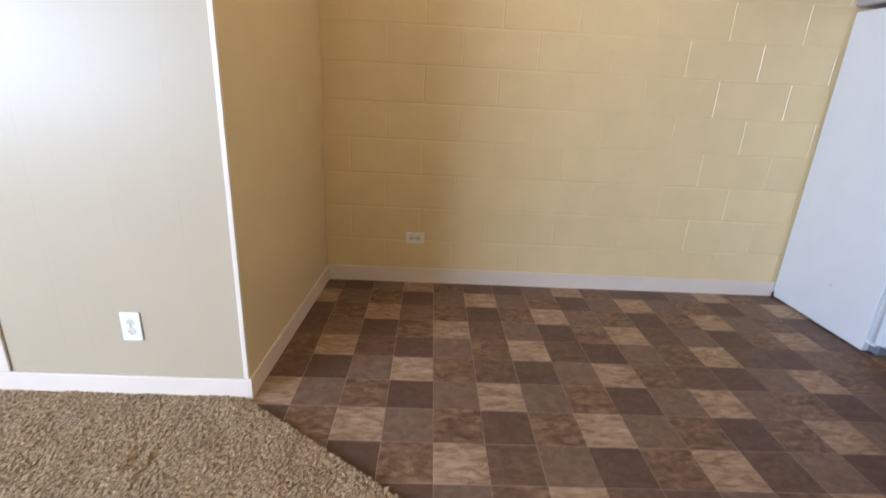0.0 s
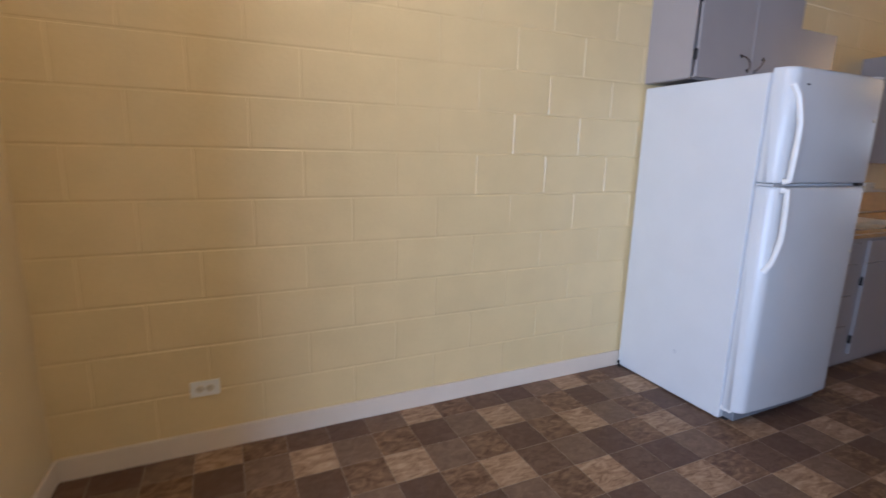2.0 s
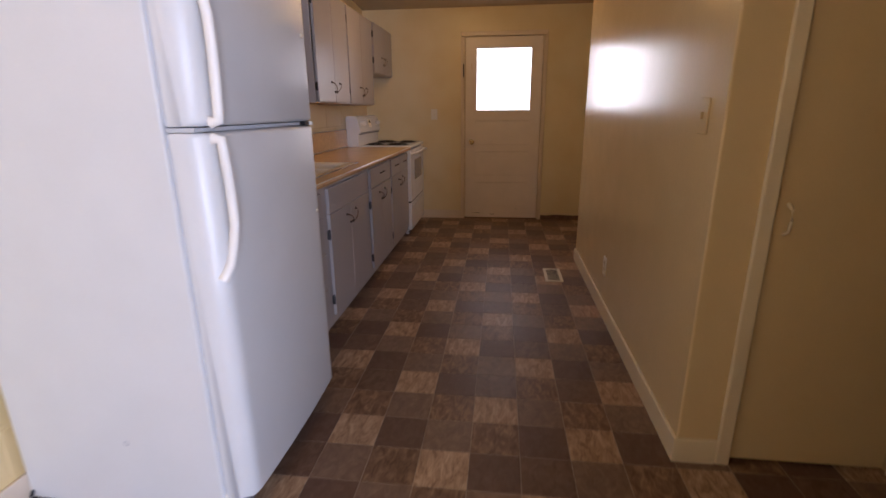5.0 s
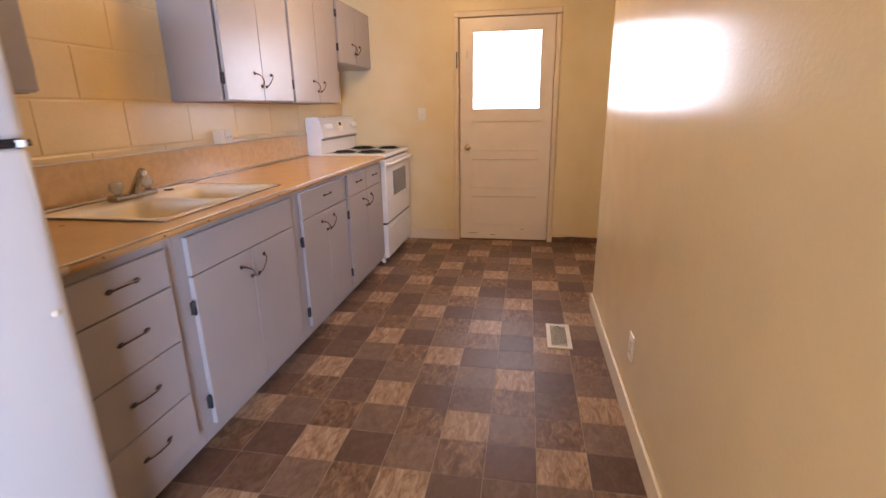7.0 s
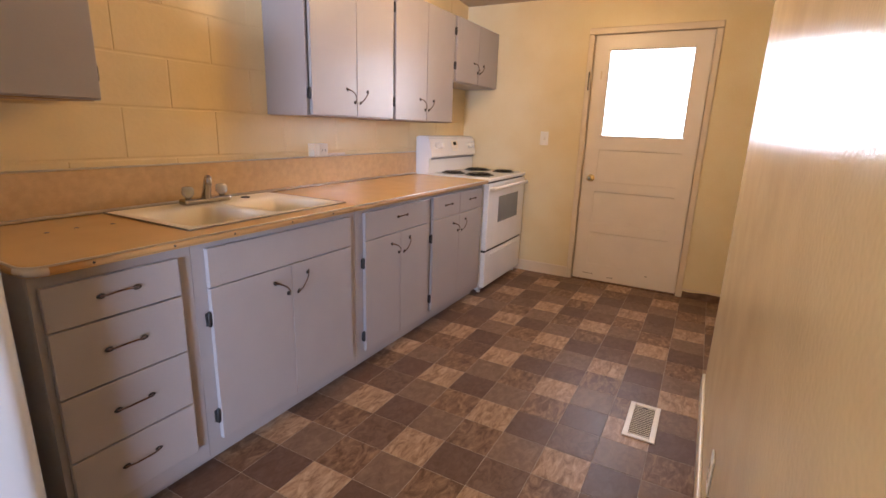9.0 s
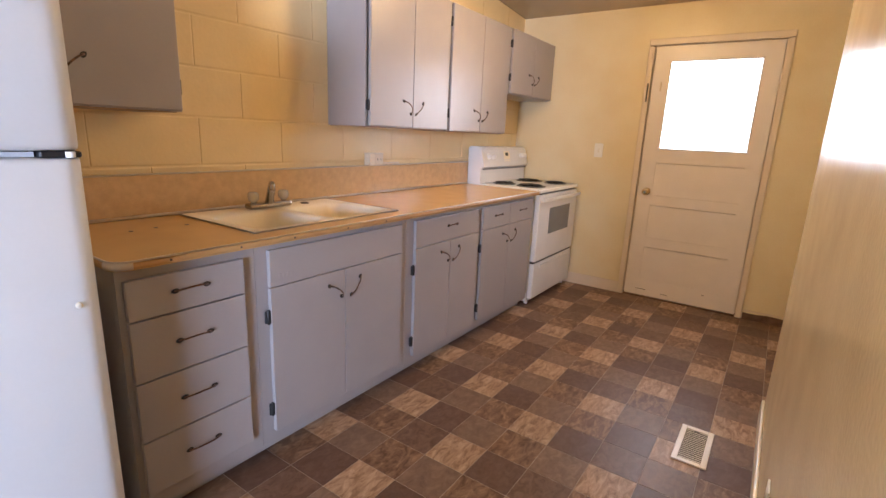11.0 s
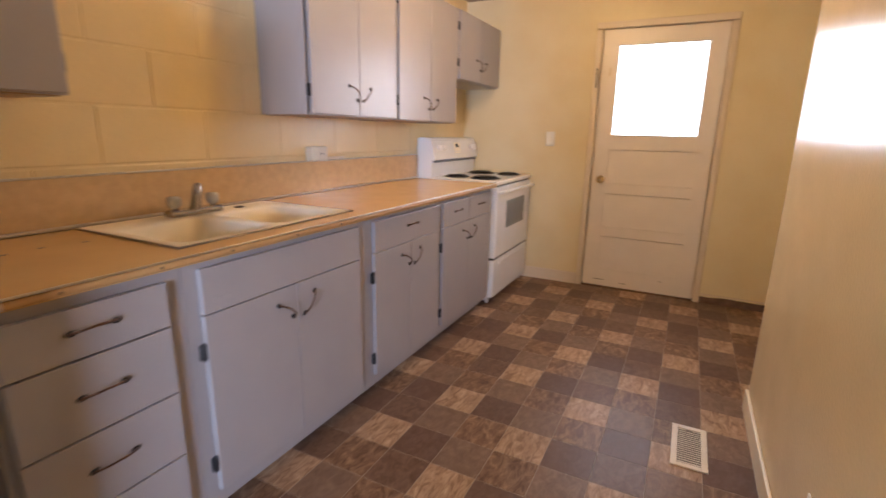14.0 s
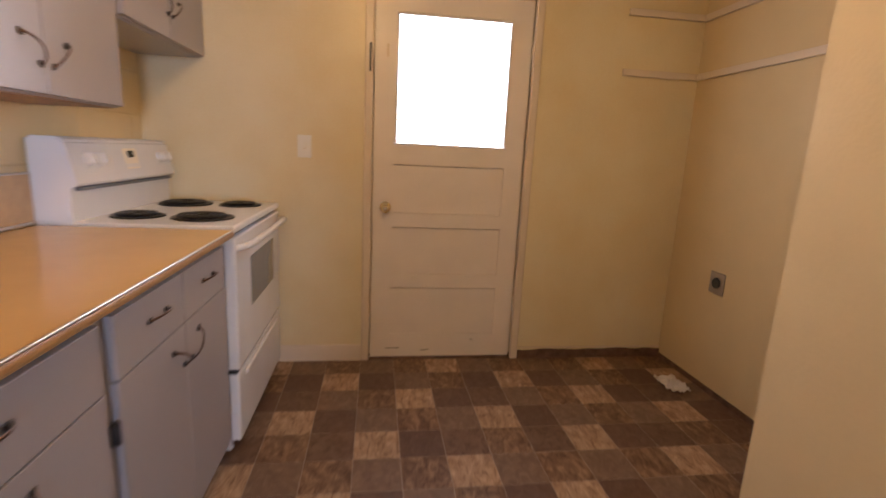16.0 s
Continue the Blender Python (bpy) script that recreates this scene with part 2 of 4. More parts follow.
M_SHADE = glow("lit_frosted_shade", (1.0, 0.62, 0.27), 5.0)
M_PAPER = mat("crumpled_paper", (0.78, 0.74, 0.68), 0.8, var=0.1)
M_CORD = mat("black_rubber_cord", (0.02, 0.02, 0.02), 0.5, var=0.1)
M_GROUND = mat("pale_concrete_ground", (0.42, 0.40, 0.37), 0.9, var=0.2, scale=2)
V_LIGHT = vinyl("vinyl_light_stone", (0.219, 0.133, 0.079), (0.357, 0.234, 0.148), (0.499, 0.359, 0.240), 1.0, (0.65, 1.9), 0.15)
V_DARK = vinyl("vinyl_dark_slate", (0.104, 0.056, 0.038), (0.124, 0.071, 0.050), (0.153, 0.094, 0.068), 0.8)
V_UMBER = vinyl("vinyl_umber_slate", (0.106, 0.058, 0.037), (0.148, 0.087, 0.058), (0.191, 0.118, 0.081), 0.9)
V_MID = vinyl("vinyl_taupe_stone", (0.146, 0.091, 0.061), (0.189, 0.121, 0.084), (0.245, 0.164, 0.116), 0.8)
V_MARB = vinyl("vinyl_marbled_stone", (0.110, 0.058, 0.034), (0.183, 0.107, 0.065), (0.305, 0.195, 0.118), 1.0, (0.8, 1.6), 0.35)

# ---------------------------------------------------------------- mesh helpers
def bm_new():
    return bmesh.new()


def add_box(bm, x0, x1, y0, y1, z0, z1, bevel=0.0, seg=1):
    r = bmesh.ops.create_cube(bm, size=1.0)
    vs = r["verts"]
    for v in vs:
        v.co = Vector(((x0 + x1) / 2 + v.co.x * (x1 - x0), (y0 + y1) / 2 + v.co.y * (y1 - y0), (z0 + z1) / 2 + v.co.z * (z1 - z0)))
    if bevel:
        es = list({e for v in vs for e in v.link_edges})
        bmesh.ops.bevel(bm, geom=es, offset=bevel, segments=seg, affect="EDGES", profile=0.5)
    return bm


def box(x0, x1, y0, y1, z0, z1, bevel=0.0, seg=1):
    return add_box(bm_new(), x0, x1, y0, y1, z0, z1, bevel, seg)


def add_rev(bm, profile, m, n=24):
    """A turned shape: profile of (radius, height) spun round z, then placed by m."""
    rings = []
    for r, h in profile:
        rings.append([bm.verts.new(m @ Vector((r * math.cos(2 * math.pi * i / n), r * math.sin(2 * math.pi * i / n), h))) for i in range(n)])
    for a, b in zip(rings, rings[1:]):
        for i in range(n):
            bm.faces.new((a[i], a[(i + 1) % n], b[(i + 1) % n], b[i])).smooth = True
    for ring, flip in ((rings[0], True), (rings[-1], False)):
        bm.faces.new(ring[::-1] if flip else ring)
    return bm


def add_tube(bm, pts, radii, n=10, flat=1.0, up=Vector((0, 0, 1))):
    """A bar swept along points; flat squeezes it along up."""
    pts = [Vector(p) for p in pts]
    if not isinstance(radii, (list, tuple)):
        radii = [radii] * len(pts)
    rings = []
    for i, (p, r) in enumerate(zip(pts, radii)):
        d = (pts[min(i + 1, len(pts) - 1)] - pts[max(i - 1, 0)]).normalized()
        a = d.cross(up)
        if a.length < 1e-4:
            a = d.cross(Vector((1, 0, 0)))
        a.normalize()
        b = a.cross(d).normalized()
        rings.append([bm.verts.new(p + a * (r * math.cos(2 * math.pi * k / n)) + b * (flat * r * math.sin(2 * math.pi * k / n))) for k in range(n)])
    for a, b in zip(rings, rings[1:]):
        for k in range(n):
            bm.faces.new((a[k], a[(k + 1) % n], b[(k + 1) % n], b[k])).smooth = True
    bm.faces.new(rings[0][::-1])
    bm.faces.new(rings[-1])
    return bm


def mesh_from(name, bm, material, shift=Vector((0, 0, 0)), smooth=False):
    bmesh.ops.recalc_face_normals(bm, faces=bm.faces)
    for e in bm.edges:
        if len(e.link_faces) == 2 and e.calc_face_angle(0.0) > radians(52):
            e.smooth = False
    for v in bm.verts:
        v.co -= shift
    me = bpy.data.meshes.new(name)
    bm.to_mesh(me)
    bm.free()
    me.materials.append(material)
    if smooth:
        me.shade_smooth()
    return me


def thing(name, at, label, category, group="", kind=""):
    """A top-level empty at the base of a thing."""
    ob = new(name)
    ob.location = at
    ob.empty_display_size = 0.05
    ob["root"] = list(at)
    return tagged(ob, label, category, group, kind)


def part(name, bm, material, parent, label="", smooth=False):
    """One mesh, given in world coordinates, under a thing or a part."""
    root = parent
    while root.parent:
        root = root.parent
    ob = new(name, mesh_from(name, bm, material, Vector(root.location), smooth))
    ob.parent = parent
    return tagged(ob, label)


def solid(name, bm, material, label="", category="", kind="structure"):
    """A piece of the setting, or a thing of one mesh, in world coordinates."""
    return tagged(new(name, mesh_from(name, bm, material)), label, category, "", kind)


# ---------------------------------------------------------------- measures of the place
NORTH, EAST, PART_Y = 2.705, 6.160, 0.463
CLOSET_X, HALL_X, DIV_X = 2.055, 1.14, 0.20
WEST_X, STUB_X, STUB_Y = -5.00, -1.375, 1.450
STUB_N = -1.328  # the half-height wall runs a little askew
SOUTH = -4.6
LAUNDRY_Y = -0.290
PART_END = 4.580


def ceiling_z(x):
    return 2.335 + 0.088 * (EAST - x)


# ---------------------------------------------------------------- large structure
def wall_to_ceiling(bm, x0, x1, y0, y1, z0=0.0, over=0.03):
    """A wall block whose top follows the sloping ceiling."""
    lo = [bm.verts.new((x, y, z0)) for x, y in ((x0, y0), (x1, y0), (x1, y1), (x0, y1))]
    hi = [bm.verts.new((x, y, ceiling_z(x) + over)) for x, y in ((x0, y0), (x1, y0), (x1, y1), (x0, y1))]
    bm.faces.new(lo[::-1])
    bm.faces.new(hi)
    for i in range(4):
        j = (i + 1) % 4
        bm.faces.new((lo[i], lo[j], hi[j], hi[i]))
    return bm


ground = solid("ground", box(-60, 60, -60, 60, -0.32, -0.22), M_GROUND, "pale concrete ground outside the house", "ground")
slab = solid("floor", box(WEST_X - 0.15, EAST + 0.15, SOUTH - 0.15, NORTH + 0.16, -0.22, -0.0009), M_SUB, "sheet vinyl floor printed with brown stone squares", "floor")

# ceiling, one sloping sheet
bm = bm_new()
c = [(WEST_X - 0.15, SOUTH - 0.15), (EAST + 0.15, SOUTH - 0.15), (EAST + 0.15, NORTH + 0.16), (WEST_X - 0.15, NORTH + 0.16)]
lo = [bm.verts.new((x, y, ceiling_z(x))) for x, y in c]
hi = [bm.verts.new((x, y, ceiling_z(x) + 0.18)) for x, y in c]
bm.faces.new(lo[::-1])
bm.faces.new(hi)
for i in range(4):
    bm.faces.new((lo[i], lo[(i + 1) % 4], hi[(i + 1) % 4], hi[i]))
ceiling = solid("ceiling", bm, M_CEIL, "sloping tan gloss-painted ceiling", "ceiling")

wall_north = solid("wall_north", wall_to_ceiling(bm_new(), WEST_X, EAST + 0.15, NORTH + 0.0025, NORTH + 0.15), M_JOINT, "cream painted concrete block wall", "wall")

# east wall with its door opening
DY0, DY1, DTOP = 0.700, 1.554, 2.040
bm = bm_new()
wall_to_ceiling(bm, EAST, EAST + 0.15, LAUNDRY_Y - 0.1, DY0 - 0.02)
wall_to_ceiling(bm, EAST, EAST + 0.15, DY1 + 0.02, NORTH + 0.003)
wall_to_ceiling(bm, EAST, EAST + 0.15, DY0 - 0.02, DY1 + 0.02, DTOP + 0.02)
wall_east = solid("wall_east", bm, M_EAST, "cream glossy wall with the back door", "wall")

wall_partition = solid("wall_partition", wall_to_ceiling(bm_new(), CLOSET_X + 0.1, PART_END, PART_Y - 0.105, PART_Y), M_WALL, "cream gloss-painted partition wall", "wall")
wall_laundry = solid("wall_laundry", wall_to_ceiling(bm_new(), PART_END - 0.1, EAST, LAUNDRY_Y - 0.1, LAUNDRY_Y), M_WALL, "cream wall of the laundry corner", "wall")
wall_laundry_side = solid("wall_laundry_side", wall_to_ceiling(bm_new(), PART_END - 0.105, PART_END - 0.002, LAUNDRY_Y, PART_Y - 0.107), M_WALL, "cream side wall of the laundry corner", "wall")

# closet wall, with its door opening
CY0, CY1, CTOP = -0.250, 0.275, 2.03
bm = bm_new()
wall_to_ceiling(bm, CLOSET_X, CLOSET_X + 0.1, CY1 + 0.015, PART_Y)
wall_to_ceiling(bm, CLOSET_X, CLOSET_X + 0.1, SOUTH, CY0 - 0.015)
wall_to_ceiling(bm, CLOSET_X, CLOSET_X + 0.1, CY0 - 0.015, CY1 + 0.015, CTOP + 0.015)
bmesh.ops.bevel(bm, geom=[e for e in bm.edges if all(abs(v.co.x - CLOSET_X) < 1e-4 and abs(v.co.y - PART_Y) < 1e-4 for v in e.verts)], offset=0.007, segments=3, affect="EDGES", profile=0.5)
wall_closet = solid("wall_closet", bm, M_WALL, "cream wall with a narrow closet door", "wall")
wall_closet_back = solid("wall_closet_back", wall_to_ceiling(bm_new(), CLOSET_X + 0.7, CLOSET_X + 0.8, SOUTH, PART_Y - 0.107), M_WALL, "plain inner wall of the closet", "wall")
wall_hall = solid("wall_hall", wall_to_ceiling(bm_new(), HALL_X - 0.11, HALL_X, SOUTH, 0.329), M_WALL, "cream wall between living room and hall", "wall")
wall_divider = solid("wall_divider", wall_to_ceiling(bm_new(), DIV_X, HALL_X, 0.330, 0.440), M_WALL, "cream wall dividing living room and dining corner", "wall")
trim_divider = solid("trim_divider", box(HALL_X - 0.018, HALL_X + 0.005, 0.418, 0.446, 0.0, 2.7, 0.003), M_TRIM, "white corner trim strip on the dividing wall", "trim")
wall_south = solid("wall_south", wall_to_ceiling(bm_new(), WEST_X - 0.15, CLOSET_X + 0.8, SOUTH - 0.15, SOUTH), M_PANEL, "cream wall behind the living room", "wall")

# west wall with the living-room window
WY0, WY1, WZ0, WZ1 = -4.30, -0.50, 0.70, 2.20
bm = bm_new()
wall_to_ceiling(bm, WEST_X - 0.15, WEST_X, SOUTH, WY0)
wall_to_ceiling(bm, WEST_X - 0.15, WEST_X, WY1, NORTH + 0.15)
wall_to_ceiling(bm, WEST_X - 0.15, WEST_X, WY0, WY1, WZ1)
add_box(bm, WEST_X - 0.15, WEST_X, WY0, WY1, 0, WZ0)
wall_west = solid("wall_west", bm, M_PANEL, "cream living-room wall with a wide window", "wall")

def askew(x0, x1, y0, y1, z0, z1):
    """A box that leans east towards the north, as the half-height wall does."""
    bm = box(x0, x1, y0, y1, z0, z1)
    for v in bm.verts:
        v.co.x += (STUB_N - STUB_X) * (v.co.y - STUB_Y) / (NORTH - STUB_Y)
    return bm


# half-height panelled enclosure beside the dining corner
STUB_H = 1.925
gx = [WEST_X, -2.99, -2.66, -2.313, -2.055, -1.955, -1.787, -1.556, STUB_X]
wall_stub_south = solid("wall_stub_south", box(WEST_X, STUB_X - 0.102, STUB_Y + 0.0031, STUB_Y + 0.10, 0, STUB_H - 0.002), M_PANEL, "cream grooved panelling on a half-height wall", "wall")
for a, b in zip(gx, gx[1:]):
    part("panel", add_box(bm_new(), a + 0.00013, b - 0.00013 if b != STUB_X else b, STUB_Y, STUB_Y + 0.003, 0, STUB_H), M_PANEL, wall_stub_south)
wall_stub_east = solid("wall_stub_east", askew(STUB_X - 0.1, STUB_X, STUB_Y + 0.0035, NORTH - 0.001, 0, STUB_H), M_WALL, "cream half-height side wall of the dining corner", "wall")
trim_stub_corner = solid("trim_stub_corner", box(STUB_X - 0.016, STUB_X + 0.003, STUB_Y - 0.006, STUB_Y + 0.010, 0.0, STUB_H, 0.002), M_TRIM, "white corner trim strip", "trim")
trim_stub_cap = solid("trim_stub_cap", askew(STUB_X - 0.105, STUB_X + 0.004, STUB_Y + 0.024, NORTH - 0.002, STUB_H + 0.001, STUB_H + 0.012), M_WOODE, "thin wooden cap on the half-height wall", "trim")

trim_panel_edge = solid("trim_panel_edge", box(-2.333, -2.284, STUB_Y - 0.010, STUB_Y - 0.0006, 0.0925, STUB_H, 0.003), M_TRIM, "white upright trim board on the panelling", "trim")

# carpet: pile surface with an uneven tufted top, cut diagonally where the vinyl begins
def in_carpet(x, y):
    edge = 0.328 if x > DIV_X else 1.447 - 0.726 * (x + 1.398)
    return y < edge and x < HALL_X - 0.11


# flattened streaks in the pile: centre, direction, half length
CREASES = ((-1.567, 1.12, 0.0, 1.0, 0.17), (-1.91, 1.07, 0.81, 0.59, 0.05), (-1.62, 1.10, 0.03, 1.0, 0.10))

bm = bm_new()
step = 0.008
grid = {}
rng = random.Random(4)
for i in range(int(3.20 / step)):
    for j in range(int(2.2 / step)):
        x, y = -3.0 + i * step, -0.6 + j * step
        if in_carpet(x, y) and y < STUB_Y - 0.002:
            h = 0.012 + 0.0045 * noise.noise(Vector((x * 105, y * 105, 0))) + 0.006 * noise.noise(Vector((x * 9, y * 9, 3))) + rng.uniform(-0.003, 0.003)
            for cx, cy, dx, dy, half in CREASES:
                along, off = (x - cx) * dx + (y - cy) * dy, abs((x - cx) * dy - (y - cy) * dx)
                if abs(along) < half and off < 0.022:
                    h -= 0.009 * (1 - off / 0.022) * (1 - (along / half) ** 2)
            grid[i, j] = bm.verts.new((x + rng.uniform(-.004, .004), y + rng.uniform(-.004, .004), h))
for (i, j), v in grid.items():
    q = [grid.get(k) for k in ((i, j), (i + 1, j), (i + 1, j + 1), (i, j + 1))]
    if all(q):
        bm.faces.new(q)
edge = [e for e in bm.edges if len(e.link_faces) == 1]
ext = bmesh.ops.extrude_edge_only(bm, edges=edge)
for v in ext["geom"]:
    if isinstance(v, bmesh.types.BMVert):
        v.co.z = -0.003
carpet = solid("carpet", bm, M_CARP, "beige and brown flecked cut-pile carpet", "carpet")
bm = bm_new()
add_box(bm, WEST_X, HALL_X - 0.111, SOUTH, -0.605, -0.003, 0.010)
add_box(bm, DIV_X, HALL_X - 0.111, -0.604, 0.328, -0.003, 0.010)
add_box(bm, WEST_X, -3.0, -0.60, STUB_Y, -0.003, 0.010)
carpet_far = solid("carpet_far", bm, M_CARP, "beige flecked carpet of the living room", "carpet")

# baseboards
def baseboard(name, x0, x1, y0, y1, h=0.098, lean=False, paint=None):
    """Moulded board: square body with a rounded top edge."""
    bm = askew(x0, x1, y0, y1, 0.0, h) if lean else box(x0, x1, y0, y1, 0.0, h)
    top = [e for e in bm.edges if all(v.co.z > h - 1e-4 for v in e.verts)]
    bmesh.ops.bevel(bm, geom=top, offset=0.006, segments=2, affect="EDGES", profile=0.6)
    return solid(name, bm, paint or M_TRIM, "cream painted wooden baseboard" if paint else "white painted wooden baseboard", "baseboard")


baseboard("baseboard_north", STUB_N + 0.014, 1.66, NORTH - 0.014, NORTH - 0.0005)
baseboard("baseboard_stub_east", STUB_X + 0.0005, STUB_X + 0.014, STUB_Y - 0.012, NORTH - 0.0005, 0.092, True)
baseboard("baseboard_stub_south", WEST_X + 0.001, STUB_X + 0.0005, STUB_Y - 0.013, STUB_Y - 0.0005, 0.092)
baseboard("baseboard_partition", CLOSET_X - 0.0005, PART_END, PART_Y + 0.0005, PART_Y + 0.014, paint=M_TRIMC)
baseboard("baseboard_closet", CLOSET_X - 0.014, CLOSET_X - 0.0005, 0.327, PART_Y + 0.014, paint=M_TRIMC)
baseboard("baseboard_east", EAST - 0.014, EAST - 0.0005, 1.602, NORTH - 0.001)
baseboard("baseboard_divider", DIV_X, HALL_X - 0.019, 0.4405, 0.454)
bm = box(EAST - 0.010, EAST - 0.0005, LAUNDRY_Y, 0.650, 0.0, 0.055)
bmesh.ops.subdivide_edges(bm, edges=[e for e in bm.edges if abs(e.verts[0].co.y - e.verts[1].co.y) > 0.3], cuts=24)
for v in bm.verts:
    if v.co.z > 0.03:
        v.co.z += 0.012 * noise.noise(Vector((v.co.y * 9, 1.7, 0)))
solid("baseboard_bare_east", bm, M_BROWNB, "bare brown strip where the baseboard is missing", "baseboard")
bm = box(PART_END, EAST - 0.01, LAUNDRY_Y + 0.0005, LAUNDRY_Y + 0.006, 0.0, 0.03)
solid("baseboard_bare_laundry", bm, M_BROWNB, "bare brown strip along the laundry wall", "baseboard")
solid("trim_paint_line", box(EAST - 0.006, EAST - 0.0005, LAUNDRY_Y, 0.650, 0.062, 0.074, 0.002), M_TRIM, "ragged white caulk line above the missing baseboard", "trim")

# ---------------------------------------------------------------- doors and windows
door_1 = thing("door_1", (EAST + 0.035, 1.127, 0.0), "white painted back door with a large upper window and three panels", "door", kind="structure")
DF = EAST + 0.014  # face of the slab
bm = bm_new()
GY0, GY1, GZ0, GZ1 = 0.812, 1.436, 1.248, 1.928
th = 0.042
add_box(bm, DF, DF + th, DY0 + 0.006, GY0, 0.012, 2.034)
add_box(bm, DF, DF + th, GY1, DY1 - 0.006, 0.012, 2.034)
add_box(bm, DF, DF + th, GY0, GY1, GZ1, 2.034)
for z0, z1 in ((1.145, GZ0), (0.795, 0.870), (0.438, 0.515), (0.012, 0.150)):
    add_box(bm, DF, DF + th, GY0, GY1, z0, z1)
part("slab", bm, M_DOORP, door_1)
for z0, z1 in ((0.870, 1.145), (0.515, 0.795), (0.150, 0.438)):
    part("panel_backing", box(DF + 0.030, DF + 0.037, GY0 - 0.002, GY1 + 0.002, z0 - 0.002, z1 + 0.002), M_DOORP, door_1)
    bm = box(DF + 0.0065, DF + 0.022, GY0 - 0.003, GY1 + 0.003, z0 - 0.003, z1 - 0.0045)
    bmesh.ops.bevel(bm, geom=[e for e in bm.edges if all(v.co.x < DF + 0.0075 for v in e.verts)], offset=0.0015, segments=1, affect="EDGES")
    part("panel", bm, M_DOORP, door_1)
    part("panel_moulding", add_box(bm_new(), DF + 0.002, DF + 0.0062, GY0, GY1, z0, z0 + 0.008, 0.0015), M_DOORP, door_1)
bm = bm_new()
for a in ((GY0, GY1, GZ0, GZ0 + 0.012), (GY0, GY1, GZ1 - 0.012, GZ1), (GY0, GY0 + 0.012, GZ0 + 0.012, GZ1 - 0.012), (GY1 - 0.012, GY1, GZ0 + 0.012, GZ1 - 0.012)):
    add_box(bm, DF + 0.002, DF + 0.016, *a, 0.003)
part("glazing_bead", bm, M_DOORP, door_1)
pane = part("pane", box(DF + 0.018, DF + 0.022, GY0 - 0.004, GY1 + 0.004, GZ0 - 0.004, GZ1 + 0.004), M_GLASS, door_1, "clear glass blown out by daylight")
pane.visible_shadow = False
knob = part("knob", add_rev(bm_new(), [(0.031, 0), (0.031, 0.004), (0.014, 0.009), (0.012, 0.028), (0.022, 0.036), (0.027, 0.048), (0.025, 0.058), (0.015, 0.064)], pose(DF, 1.478, 0.905, 0, -90, 0)), M_BRASS, door_1, "polished brass knob")
part("key_button", add_rev(bm_new(), [(0.008, 0.0635), (0.008, 0.067), (0.006, 0.068)], pose(DF, 1.478, 0.905, 0, -90, 0), 14), M_CHROME, knob)
for z in (0.30, 1.74):
    bm = add_rev(bm_new(), [(0.006, 0), (0.006, 0.085), (0.003, 0.092)], pose(DF - 0.004, DY0 + 0.001, z), 12)
    part("hinge", bm, M_DOORP, door_1, "painted-over hinge barrel")
part("latch_keeper", box(DF - 0.004, DF + 0.001, 1.475, 1.487, 1.70, 1.765, 0.002), M_TRIM, door_1)
for y0, y1, z in ((1.376, 1.458, 0.066), (1.20, 1.25, 0.052), (0.93, 0.95, 0.115)):
    part("scuff_mark", add_box(bm_new(), DF - 0.0006, DF + 0.0004, y0, y1, z - 0.002, z + 0.002, 0.0002), M_RIM, door_1, "dark kick scuff")
# casing of three boards with a rounded profile
bm = bm_new()
add_box(bm, EAST - 0.019, EAST + 0.012, 1.5545, 1.600, 0, 2.038, 0.007, 2)
part("casing", bm, M_TRIM, door_1)
part("casing", add_box(bm_new(), EAST - 0.019, EAST + 0.012, 0.654, 0.6995, 0, 2.038, 0.007, 2), M_TRIM, door_1)
part("casing", add_box(bm_new(), EAST - 0.020, EAST + 0.012, 0.654, 1.600, 2.039, 2.088, 0.007, 2), M_TRIM, door_1)
bm = bm_new()
add_box(bm, DF + th + 0.001, EAST + 0.148, 0.681, 0.716, 0, 2.024)
add_box(bm, DF + th + 0.001, EAST + 0.148, 1.538, 1.573, 0, 2.024)
add_box(bm, DF + th + 0.001, EAST + 0.148, 0.681, 1.573, 2.025, 2.059)
part("jamb", bm, M_TRIM, door_1)
part("threshold", add_box(bm_new(), EAST - 0.004, EAST + 0.148, DY0 - 0.018, DY1 + 0.018, -0.003, 0.011, 0.003), M_BROWNB, door_1)
part("strike_bolt", add_box(bm_new(), EAST - 0.026, EAST - 0.018, 1.566, 1.577, 1.615, 1.758, 0.003), M_BLACKM, door_1, "old blackened bolt keeper")

# narrow closet door
door_2 = thing("door_2", (CLOSET_X + 0.03, 0.013, 0.0), "narrow flush cream closet door with a painted pull", "door", kind="structure")
part("slab", add_box(bm_new(), CLOSET_X + 0.006, CLOSET_X + 0.040, CY0 + 0.004, CY1 - 0.004, 0.018, CTOP - 0.004, 0.002), M_WALL, door_2)
for y0, y1 in ((CY1 + 0.001, CY1 + 0.050), (CY0 - 0.050, CY0 - 0.001)):
    part("casing", add_box(bm_new(), CLOSET_X - 0.017, CLOSET_X - 0.0005, y0, y1, 0, CTOP, 0.006, 2), M_TRIMC, door_2)
part("casing", add_box(bm_new(), CLOSET_X - 0.018, CLOSET_X - 0.0005, CY0 - 0.051, CY1 + 0.051, CTOP + 0.001, CTOP + 0.052, 0.006, 2), M_TRIMC, door_2)
